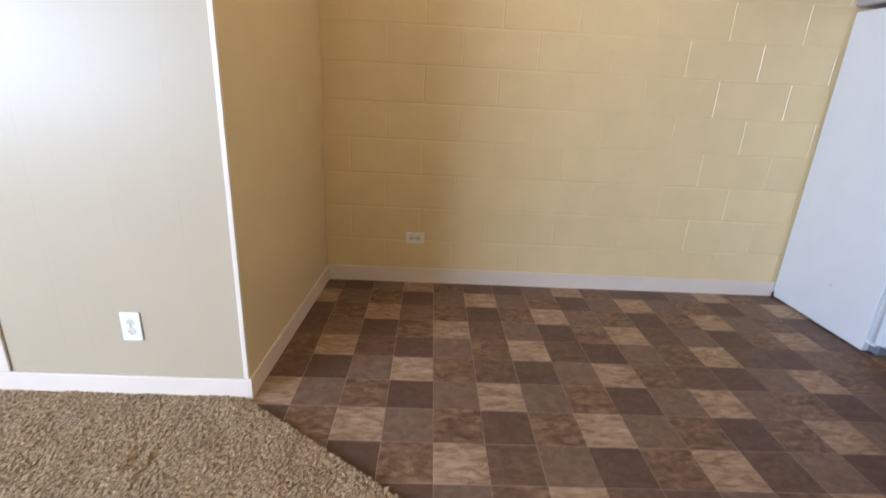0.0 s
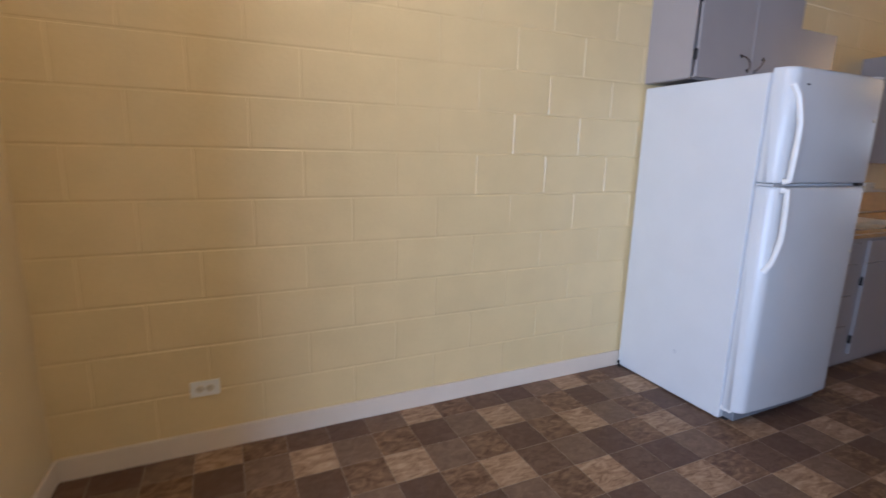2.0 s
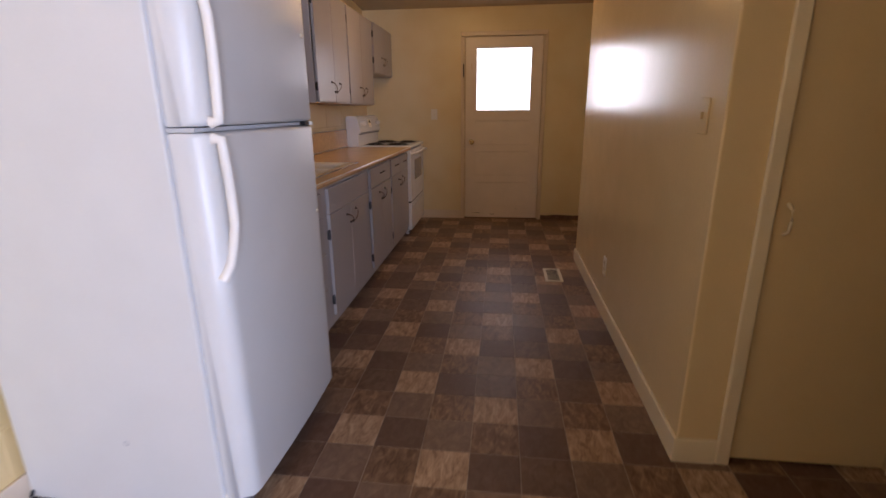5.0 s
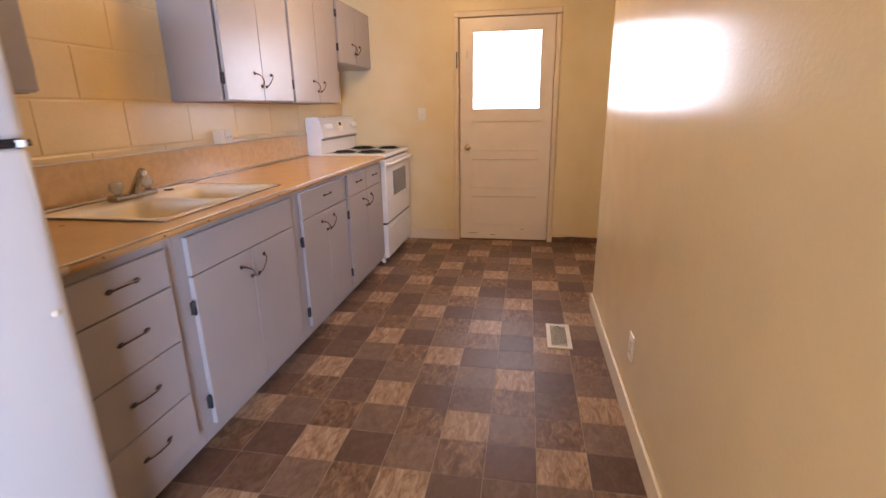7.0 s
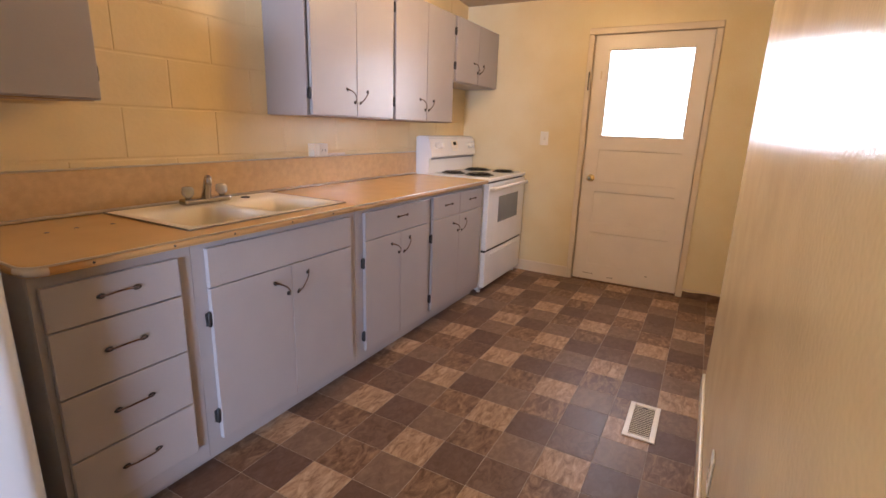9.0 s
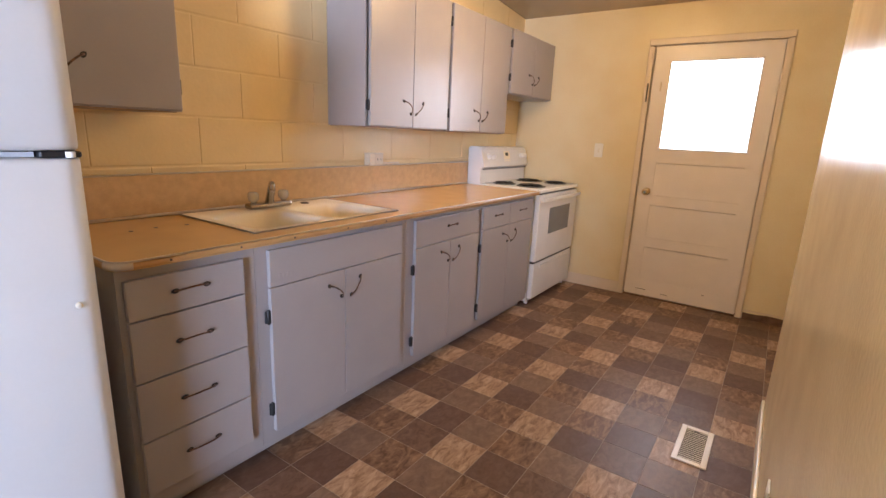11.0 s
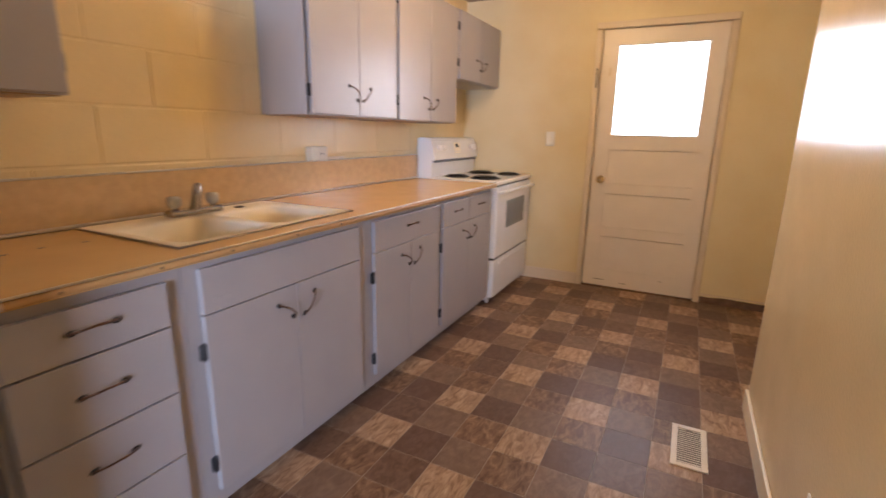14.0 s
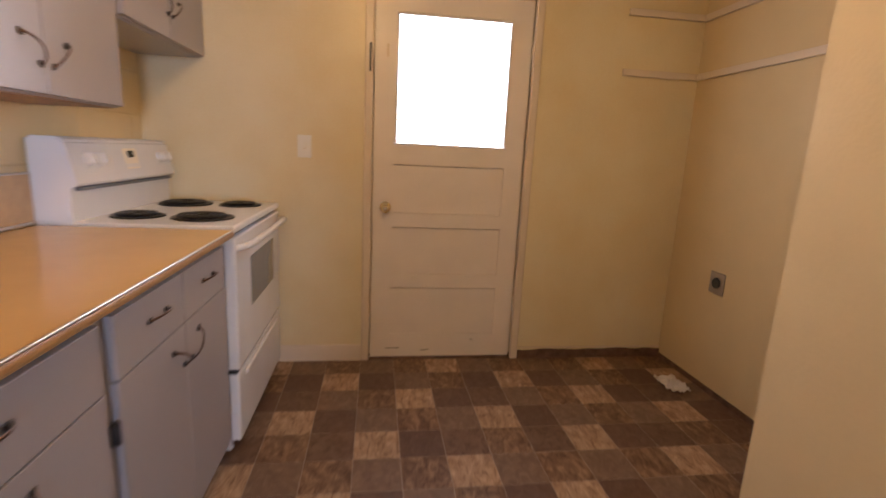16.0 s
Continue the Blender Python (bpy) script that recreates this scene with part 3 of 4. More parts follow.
part("pull", add_tube(bm_new(), [(CLOSET_X + 0.006, 0.232, 0.968), (CLOSET_X - 0.018, 0.232, 0.955), (CLOSET_X - 0.024, 0.232, 0.920), (CLOSET_X - 0.018, 0.232, 0.885), (CLOSET_X + 0.006, 0.232, 0.872)], [0.007, 0.005, 0.0045, 0.005, 0.007], 10), M_TRIMC, door_2, "bow pull painted over in cream")
# black sheet behind the slab paints the gaps round the door as shade
part("stop", add_box(bm_new(), CLOSET_X + 0.042, CLOSET_X + 0.055, CY0 - 0.012, CY1 + 0.012, 0.0, CTOP), M_SLOT, door_2)

# living-room window, behind the walker
window_1 = thing("window_1", (WEST_X - 0.075, (WY0 + WY1) / 2, WZ0), "wide white-framed living-room window in daylight", "window", kind="structure")
for i, (a0, a1, b0, b1) in enumerate(((WY0, WY1, WZ0, WZ0 + 0.05), (WY0, WY1, WZ1 - 0.05, WZ1), (WY0, WY0 + 0.05, WZ0 + 0.05, WZ1 - 0.05), (WY1 - 0.05, WY1, WZ0 + 0.05, WZ1 - 0.05))):
    part("window_frame", add_box(bm_new(), WEST_X - 0.12, WEST_X - 0.07, a0, a1, b0, b1, 0.004), M_TRIM, window_1)
wp = part("pane", box(WEST_X - 0.098, WEST_X - 0.093, WY0 + 0.05, WY1 - 0.05, WZ0 + 0.05, WZ1 - 0.05), M_GLASS, window_1)
wp.visible_shadow = False

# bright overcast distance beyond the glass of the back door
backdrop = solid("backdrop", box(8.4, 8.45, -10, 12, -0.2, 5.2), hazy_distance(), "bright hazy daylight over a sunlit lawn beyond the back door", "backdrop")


# ---------------------------------------------------------------- pulls and hinges
def pull_bm(cx, y, cz, length=0.098, angle=0.0):
    """Bowed cabinet pull with flattened leaf ends, standing off a face at y (towards -y)."""
    bm = bm_new()
    ca, sa = math.cos(radians(angle)), math.sin(radians(angle))

    def at(u, v, d):
        return Vector((cx + u * ca - v * sa, y - d, cz + u * sa + v * ca))

    n = 14
    pts, rad = [], []
    for i in range(n + 1):
        s = -1 + 2 * i / n
        u = s * length / 2
        d = 0.004 + 0.024 * (1 - abs(s) ** 2.6)
        v = 0.010 * (1 - s * s)
        pts.append(at(u, v, d))
        rad.append(0.0031 + 0.0008 * max(0, (abs(s) - 0.55) / 0.45) ** 1.3)
    add_tube(bm, pts, rad, 8, 0.75, Vector((0, 1, 0)))
    return bm


def pull_foot_bm(cx, y, cz, length, angle, s):
    """A dark leaf-shaped foot of a pull."""
    bm = bm_new()
    ca, sa = math.cos(radians(angle)), math.sin(radians(angle))
    pts, rad = [], []
    for k in range(7):
        q = k / 6
        u = s * length / 2 * (0.74 + 0.42 * q)
        pts.append(Vector((cx + u * ca, y - 0.0035, cz + u * sa)))
        rad.append(0.0018 + 0.0066 * math.sin(math.pi * min(1, q * 0.85 + 0.15)) ** 0.8)
    return add_tube(bm, pts, rad, 8, 0.5, Vector((0, 1, 0)))


def add_pull(parent, cx, y, cz, angle=0.0, length=0.098):
    h = part("handle", pull_bm(cx, y, cz, length, angle), M_COPPER, parent, "antique copper bow pull")
    for s in (-1, 1):
        part("handle_foot", pull_foot_bm(cx, y, cz, length, angle, s), M_BLACKM, h, "blackened leaf-shaped foot")


def add_hinge(parent, x, y, z):
    bm = add_rev(bm_new(), [(0.004, 0), (0.0075, 0.006), (0.0075, 0.052), (0.004, 0.058)], pose(x, y - 0.004, z - 0.029), 10)
    add_box(bm, x - 0.011, x + 0.003, y - 0.004, y + 0.004, z - 0.024, z + 0.024, 0.001)
    part("hinge", bm, M_BLACKM, parent, "black butt hinge")


def front(name, parent, x0, x1, z0, z1, y, t=0.019, label=""):
    """A flush overlay door or drawer front with softened edges; its face at y."""
    bm = add_box(bm_new(), x0, x1, y, y + t, z0, z1, 0.0025, 2)
    return part(name, bm, M_CAB, parent, label)


# ---------------------------------------------------------------- base cabinets
FY = 2.060           # face of doors and drawers
FRAME_Y = 2.080      # face of the cabinet frame
BACK_Y = NORTH - 0.004


def carcass(x0, x1, y0, y1, z0, z1, t=0.017):
    """A hollow cabinet box, open to the south."""
    bm = box(x0, x1, y0, y1, z0, z1)
    bm.faces.ensure_lookup_table()
    f = min(bm.faces, key=lambda q: q.calc_center_median().y)
    bmesh.ops.inset_region(bm, faces=[f], thickness=t)
    r = bmesh.ops.extrude_face_region(bm, geom=[f])
    bmesh.ops.translate(bm, verts=[v for v in r["geom"] if isinstance(v, bmesh.types.BMVert)], vec=(0, y1 - y0 - 0.012, 0))
    bmesh.ops.delete(bm, geom=[f], context="FACES_ONLY")
    return bm


def base_body(parent, x0, x1, rails, top=0.882):
    part("body", carcass(x0 + 0.0003, x1 - 0.0003, FRAME_Y + 0.02, BACK_Y, 0.062, top), M_CAB, parent)
    part("toe_board", box(x0 + 0.0003, x1 - 0.0003, 2.138, 2.155, 0.0, 0.0615), M_CAB, parent)
    bm = bm_new()
    add_box(bm, x0 + 0.0003, x1 - 0.0003, FRAME_Y, FRAME_Y + 0.019, 0.062, 0.135)
    add_box(bm, x0 + 0.0003, x1 - 0.0003, FRAME_Y, FRAME_Y + 0.019, 0.838, 0.882)
    for a, b in rails:
        add_box(bm, a - 0.0007, b + 0.0007, FRAME_Y, FRAME_Y + 0.019, 0.135, 0.838)
    part("face_frame", bm, M_CAB, parent)


G = "base cabinets under the worktop"
cab = thing("drawer_cabinet", (2.69, 2.38, 0.0), "taupe painted drawer base with four drawers and copper pulls", "cabinet", G)
base_body(cab, 2.462, 2.905, ((2.463, 2.51), (2.82, 2.904)))
for z0, z1 in ((0.7225, 0.847), (0.5235, 0.7175), (0.3225, 0.5185), (0.128, 0.3175)):
    d = front("drawer", cab, 2.479, 2.852, z0, z1, FY)
    add_pull(d, 2.665, FY, (z0 + z1) / 2 + 0.005, 0, 0.108)

cab = thing("sink_cabinet", (3.335, 2.38, 0.0), "taupe painted sink base with a blank panel over two doors", "cabinet", G)
base_body(cab, 2.906, 3.764, ((2.907, 2.975), (3.69, 3.763)), 0.76)
bp_ = front("blank_panel", cab, 2.954, 3.712, 0.716, 0.857, FY)
for k in range(4):
    part("emblem_bar", add_box(bm_new(), 2.992 + k * 0.018, 3.005 + k * 0.018, FY - 0.0012, FY + 0.001, 0.746, 0.762 - 0.004 * (k % 2), 0.0004), M_CAB, bp_, "painted-over raised mark")
for x0, x1, hx, ang, hg in ((2.954, 3.327, 3.270, -42, 2.950), (3.330, 3.712, 3.388, 52, None)):
    d = front("door", cab, x0, x1, 0.115, 0.712, FY)
    add_pull(d, hx, FY, 0.625, ang)
    for z in (0.60, 0.215) if hg else ():
        add_hinge(d, 2.946, FY + 0.012, z)

cab = thing("base_cabinet", (4.12, 2.38, 0.0), "taupe painted base cabinet with a drawer over two doors", "cabinet", G)
base_body(cab, 3.765, 4.475, ((3.766, 3.845), (4.43, 4.474)))
d = front("drawer", cab, 3.822, 4.452, 0.716, 0.860, FY)
add_pull(d, 4.155, FY, 0.80, 0, 0.098)
for x0, x1, hx, ang, hgx in ((3.822, 4.140, 4.085, -42, 3.814), (4.143, 4.452, 4.200, 52, 4.459)):
    d = front("door", cab, x0, x1, 0.112, 0.712, FY)
    add_pull(d, hx, FY, 0.628, ang)
    for z in (0.60, 0.20) if ang < 0 else ():
        add_hinge(d, hgx, FY + 0.012, z)

cab = thing("base_cabinet", (4.87, 2.38, 0.0), "taupe painted base cabinet with two drawers over two doors", "cabinet", G)
base_body(cab, 4.476, 5.268, ((4.477, 4.52), (5.22, 5.267)))
for x0, x1, hx in ((4.502, 4.862, 4.700), (4.866, 5.232, 5.058)):
    d = front("drawer", cab, x0, x1, 0.716, 0.860, FY)
    add_pull(d, hx, FY, 0.795, 0, 0.098)
for x0, x1, hx, ang, hgx in ((4.502, 4.862, 4.805, -42, 4.494), (4.865, 5.232, 4.925, 52, 5.239)):
    d = front("door", cab, x0, x1, 0.112, 0.712, FY)
    add_pull(d, hx, FY, 0.628, ang)
    for z in (0.60, 0.20) if ang < 0 else ():
        add_hinge(d, hgx, FY + 0.012, z)

# ---------------------------------------------------------------- worktop, backsplash, sink
WT0, WT1, WTY = 2.448, 5.272, 2.040
SX0, SX1, SY0, SY1 = 2.945, 3.745, 2.128, 2.657
worktop = thing("worktop", (3.86, 2.37, 0.883), "worn tan laminate worktop with metal edging", "worktop")
R = 0.05
bm = bm_new()
hx0, hx1, hy0, hy1 = SX0 + 0.006, SX1 - 0.006, SY0 + 0.012, SY1 - 0.012
corner = [(WT0 + R + R * math.cos(math.pi + math.pi / 2 * k / 6), WTY + R + R * math.sin(math.pi + math.pi / 2 * k / 6)) for k in range(7)]
YB = NORTH - 0.004
shared = {}


def corner_vert(p):
    key = (round(p[0], 5), round(p[1], 5))
    if key not in shared:
        shared[key] = bm.verts.new((p[0], p[1], 0.912))
    return shared[key]


for poly in (corner + [(hx0, WTY), (hx0, hy0), (WT0, hy0)], [(hx0, WTY), (hx1, WTY), (hx1, hy0), (hx0, hy0)], [(hx1, WTY), (WT1, WTY), (WT1, hy0), (hx1, hy0)],
             [(WT0, hy0), (hx0, hy0), (hx0, hy1), (WT0, hy1)], [(hx1, hy0), (WT1, hy0), (WT1, hy1), (hx1, hy1)],
             [(WT0, hy1), (hx0, hy1), (hx0, YB), (WT0, YB)], [(hx0, hy1), (hx1, hy1), (hx1, YB), (hx0, YB)], [(hx1, hy1), (WT1, hy1), (WT1, YB), (hx1, YB)]):
    bm.faces.new([corner_vert(p) for p in poly])
down = bmesh.ops.extrude_face_region(bm, geom=bm.faces[:])
bmesh.ops.translate(bm, verts=[v for v in down["geom"] if isinstance(v, bmesh.types.BMVert)], vec=(0, 0, -0.028))
part("top", bm, M_LAM, worktop)
bm = bm_new()
edge_line = [(WT0 - 0.001, NORTH - 0.03)] + [(WT0 + R + (R + 0.001) * math.cos(math.pi + math.pi / 2 * k / 8), WTY + R + (R + 0.001) * math.sin(math.pi + math.pi / 2 * k / 8)) for k in range(9)] + [(WT1, WTY - 0.001)]
add_tube(bm, [(x, y - 0.0035, 0.9108) for x, y in edge_line], 0.0034, 8)
part("metal_edging", bm, M_EDGE, worktop, "thin dulled metal edging strip")
bm = bm_new()
add_tube(bm, [(x, y, 0.8970) for x, y in edge_line], 0.0056, 12, 1.9)
part("wood_edge", bm, M_WOOD, worktop, "worn brown edge with nail marks")
arc = edge_line[1:10]
part("corner_cap", add_tube(bm_new(), [(x - 0.001, y - 0.0015, 0.8985) for x, y in arc], 0.0068, 12, 1.8), M_EDGE, worktop, "dull metal cap round the corner")
for x in (2.60, 2.83, 3.05, 3.32, 3.56):
    part("nail", add_rev(bm_new(), [(0.004, 0), (0.004, 0.0015)], pose(x, WTY - 0.0058, 0.897, 90, 0, 0), 8), M_BLACKM, worktop, "dark nail head in the edge")
for x, y in ((2.665, 2.45), (2.755, 2.46), (2.86, 2.44)):
    part("burn_mark", add_rev(bm_new(), [(0.008, 0), (0.007, 0.0008)], pose(x, y, 0.9122), 10), M_BLACKM, worktop, "small dark burn mark")

for x0, x1, y in ((2.90, 3.03, 2.668), (3.05, 3.12, 2.664)):
    part("burn_streak", add_tube(bm_new(), [(x0, y, 0.9122), ((x0 + x1) / 2, y + 0.002, 0.9124), (x1, y, 0.9122)], [0.002, 0.0055, 0.002], 8, 0.12), M_BLACKM, worktop, "thin dark streak behind the sink")

backsplash = thing("backsplash", (3.86, NORTH - 0.012, 0.912), "tan laminate backsplash with metal trim along the worktop", "backsplash")
part("panel", add_box(bm_new(), WT0 + 0.02, WT1 + 0.02, NORTH - 0.016, NORTH - 0.001, 0.914, 1.083), M_LAMS, backsplash)
part("top_trim", add_box(bm_new(), WT0 + 0.02, WT1 + 0.02, NORTH - 0.020, NORTH - 0.001, 1.0835, 1.090, 0.002), M_EDGE, backsplash, "bright metal cap strip")
part("cove_trim", add_box(bm_new(), WT0 + 0.02, WT1 + 0.01, NORTH - 0.030, NORTH - 0.0165, 0.9125, 0.925, 0.004), M_EDGE, backsplash, "bright metal cove strip")

sink = thing("sink", (3.39, 2.395, 0.912), "cream enamel double-bowl sink set in the worktop", "sink")


def rounded(x0, x1, y0, y1, r, n=5):
    out = []
    for cx, cy, a0 in ((x1 - r, y1 - r, 0), (x0 + r, y1 - r, 90), (x0 + r, y0 + r, 180), (x1 - r, y0 + r, 270)):
        for k in range(n + 1):
            a = radians(a0 + 90 * k / n)
            out.append((cx + r * math.cos(a), cy + r * math.sin(a)))
    return out


def loop(pts, z):
    return [bm.verts.new((x, y, z)) for x, y in pts]


def skin(a, b):
    for i in range(len(a)):
        j = (i + 1) % len(a)
        bm.faces.new((a[i], a[j], b[j], b[i]))


XM = (SX0 + SX1) / 2
for bx0, bx1, sx0, sx1 in ((SX0 + 0.035, XM - 0.016, SX0, XM), (XM + 0.016, SX1 - 0.035, XM, SX1)):
    bm = bm_new()
    outer = loop(rounded(sx0, sx1, SY0, SY1, 0.012), 0.9175)
    skirt = loop(rounded(sx0, sx1, SY0, SY1, 0.012), 0.9125)
    rim = loop(rounded(bx0, bx1, SY0 + 0.032, SY1 - 0.105, 0.06), 0.9165)
    lip = loop(rounded(bx0 + 0.012, bx1 - 0.012, SY0 + 0.044, SY1 - 0.117, 0.055), 0.902)
    low = loop(rounded(bx0 + 0.026, bx1 - 0.026, SY0 + 0.058, SY1 - 0.131, 0.05), 0.822)
    bend = loop(rounded(bx0 + 0.040, bx1 - 0.040, SY0 + 0.072, SY1 - 0.145, 0.045), 0.797)
    flo = loop(rounded(bx0 + 0.085, bx1 - 0.085, SY0 + 0.115, SY1 - 0.188, 0.035), 0.786)
    for a, b in ((skirt, outer), (outer, rim), (rim, lip), (lip, low), (low, bend), (bend, flo)):
        skin(a, b)
    bm.faces.new(flo)
    part("basin", bm, M_SINK, sink, smooth=True)
bm = bm_new()
for a in ((SX0 - 0.006, SX1 + 0.006, SY0 - 0.006, SY0), (SX0 - 0.006, SX1 + 0.006, SY1, SY1 + 0.006), (SX0 - 0.006, SX0, SY0, SY1), (SX1, SX1 + 0.006, SY0, SY1)):
    add_box(bm, *a, 0.9125, 0.9185, 0.0015)
part("rim", bm, mat("dull_metal_rim", (0.30, 0.26, 0.22), 0.4, 0.9, var=0.2), sink, "dull metal mounting rim")
for cx in ((SX0 + XM) / 2 + 0.01, (SX1 + XM) / 2 - 0.01):
    part("drain", add_rev(bm_new(), [(0.045, 0.0), (0.043, 0.004), (0.03, 0.0035), (0.028, 0.001)], pose(cx, 2.36, 0.7865), 20), M_CHROME, sink)
part("hole_cover", add_rev(bm_new(), [(0.022, 0), (0.020, 0.004), (0.006, 0.005)], pose(3.545, 2.585, 0.9175), 18), M_BLACKM, sink, "dark cover over a spare tap hole")

faucet = thing("faucet", (3.325, 2.575, 0.9185), "chrome kitchen faucet with clear acrylic handles on the sink", "faucet")
part("base", add_box(bm_new(), 3.210, 3.440, 2.545, 2.605, 0.9185, 0.946, 0.012, 3), M_CHROME, faucet)
sp = part("spout", add_tube(bm_new(), [(3.325, 2.572, 0.930), (3.322, 2.567, 0.946), (3.308, 2.542, 0.970), (3.288, 2.505, 1.003), (3.270, 2.472, 1.032), (3.262, 2.457, 1.044)], [0.024, 0.0215, 0.0190, 0.0175, 0.0165, 0.0145], 14, 1.0, Vector((1, 0, 0))), M_CHROME, faucet)
part("aerator", add_rev(bm_new(), [(0.0125, -0.030), (0.0135, -0.026), (0.0135, 0.006), (0.009, 0.011)], pose(3.257, 2.450, 1.042), 16), M_CHROME, sp)
for x in (3.242, 3.408):
    h = part("handle", add_rev(bm_new(), [(0.012, 0), (0.020, 0.008), (0.025, 0.016), (0.026, 0.036), (0.021, 0.046), (0.012, 0.049)], pose(x, 2.575, 0.950), 8), M_ACRYL, faucet, "clear faceted acrylic handle")
    part("handle_stem", add_rev(bm_new(), [(0.016, 0), (0.010, 0.006)], pose(x, 2.575, 0.9455), 12), M_CHROME, h)

# ---------------------------------------------------------------- wall cabinets
UY = 2.400


def wall_cabinet(x0, x1, z0, z1, label, doors, depth_front=UY, at=None):
    """Carcass, overlay doors (x0, x1, pull x, pull angle, hinge x) and hinges."""
    cab = thing("wall_cabinet", ((x0 + x1) / 2, (depth_front + NORTH) / 2, z0), label, "cabinet", "wall cabinets over the worktop")
    fy = depth_front + 0.021
    part("body", carcass(x0 + 0.0008, x1 - 0.0008, fy, NORTH - 0.001, z0, z1), M_CAB, cab)
    part("bottom", add_box(bm_new(), x0 + 0.014, x1 - 0.014, fy + 0.012, NORTH - 0.001, z0 - 0.004, z0 - 0.0004), M_CAB if z0 > 1.6 else M_WOODE, cab, "taupe painted underside" if z0 > 1.6 else "bare plywood underside")
    for a, b, hx, hz, ang, hgx, hzs in doors:
        d = part("door", add_box(bm_new(), a, b, depth_front, depth_front + 0.019, z0 + 0.004, z1 - 0.004, 0.0025, 2), M_CAB, cab)
        if hx:
            add_pull(d, hx, depth_front, hz, ang, 0.100)
        for z in hzs if (ang < 0 or len(doors) == 1) else ():
            add_hinge(d, hgx, depth_front + 0.013, z)
    return cab


wall_cabinet(1.618, 2.480, 1.745, 2.236, "taupe painted two-door cabinet above the refrigerator",
             ((1.640, 2.062, 2.002, 1.845, -50, 1.632, (1.86, 2.14)), (2.066, 2.470, 2.128, 1.845, 50, 2.477, (1.86, 2.14))), 2.385)
wall_cabinet(2.482, 2.868, 1.335, 2.09, "narrow taupe painted wall cabinet beside the sink wall",
             ((2.494, 2.860, 2.535, 1.455, 44, 2.858, (1.42, 1.98)),))
wall_cabinet(3.818, 4.562, 1.322, 2.09, "tall taupe painted two-door wall cabinet over the worktop",
             ((3.838, 4.192, 4.138, 1.435, -46, 3.829, (1.43, 1.98)), (4.196, 4.548, 4.252, 1.435, 46, 4.556, (1.43, 1.98))))
wall_cabinet(4.564, 5.352, 1.318, 2.09, "tall taupe painted two-door wall cabinet over the worktop",
             ((4.578, 4.955, 4.900, 1.430, -46, 4.571, (1.43, 1.98)), (4.959, 5.342, 5.015, 1.430, 46, 5.349, (1.43, 1.98))))
wall_cabinet(5.354, EAST - 0.002, 1.625, 2.09, "short taupe painted two-door cabinet above the stove",
             ((5.366, 5.752, 5.700, 1.755, -46, 5.360, (1.74, 1.98)), (5.756, EAST - 0.012, 5.812, 1.755, 46, EAST - 0.006, (1.74, 1.98))), 2.388)

# ---------------------------------------------------------------- refrigerator
FX0, FX1 = 1.618, 2.368
fridge = thing("refrigerator", (1.985, 2.32, 0.0), "white two-door top-freezer refrigerator with curved handles", "refrigerator")
part("case", add_box(bm_new(), FX0, FX1, 1.985, 2.686, 0.008, 1.716, 0.006, 2), M_APPL, fridge)
part("kick_grille", add_box(bm_new(), FX0 + 0.03, FX1 - 0.03, 1.925, 1.984, 0.016, 0.070, 0.003), M_SEAL, fridge, "grey plastic kick grille")
bm = bm_new()
add_box(bm, FX0 + 0.012, FX1 - 0.012, 1.971, 1.9845, 0.082, 1.205)
add_box(bm, FX0 + 0.012, FX1 - 0.012, 1.971, 1.9845, 1.230, 1.714)
part("gasket", bm, M_GASK, fridge, "pale door gasket")


def fridge_door(name, z0, z1):
    """Slightly bowed front with well rounded edges."""
    bm = bm_new()
    n = 48
    cols = []
    for i in range(n + 1):
        s = -1 + 2 * i / n
        x = (FX0 + FX1) / 2 + s * (FX1 - FX0) / 2
        edge = max(0.0, (abs(s) - 0.88) / 0.12)
        y = 1.868 + 0.010 * s * s + 0.045 * (1 - math.sqrt(max(0, 1 - edge * edge)))
        cols.append((x, y))
    rows = [(z0, 0.012), (z0 + 0.004, 0.004), (z0 + 0.012, 0.0), (z1 - 0.012, 0.0), (z1 - 0.004, 0.004), (z1, 0.012)]
    grid = [[bm.verts.new((x, y + o, z)) for x, y in cols] for z, o in rows]
    back = [[bm.verts.new((x, 1.970, z)) for x, y in cols] for z, o in (rows[0], rows[-1])]
    for a, b in zip(grid, grid[1:]):
        for i in range(n):
            bm.faces.new((a[i], a[i + 1], b[i + 1], b[i]))
    for i in range(n):
        bm.faces.new((back[0][i], back[0][i + 1], grid[0][i + 1], grid[0][i]))
        bm.faces.new((grid[-1][i], grid[-1][i + 1], back[1][i + 1], back[1][i]))
    bm.faces.new([back[0][0], *[g[0] for g in grid], back[1][0]])
    bm.faces.new([back[0][-1], *[g[-1] for g in grid], back[1][-1]][::-1])
    bm.faces.new(back[0][::-1] + [])
    bm.faces.new([back[0][0], back[0][-1], back[1][-1], back[1][0]])
    return part(name, bm, M_APPL, fridge, smooth=True)


fz = fridge_door("freezer_door", 1.226, 1.731)
fd = fridge_door("fridge_door", 0.078, 1.209)


def fridge_handle(parent, pts, label):
    part("handle", add_tube(bm_new(), pts, [0.016] + [0.0145] * (len(pts) - 2) + [0.016], 10, 0.8, Vector((1, 0, 0))), M_HAND, parent, label)


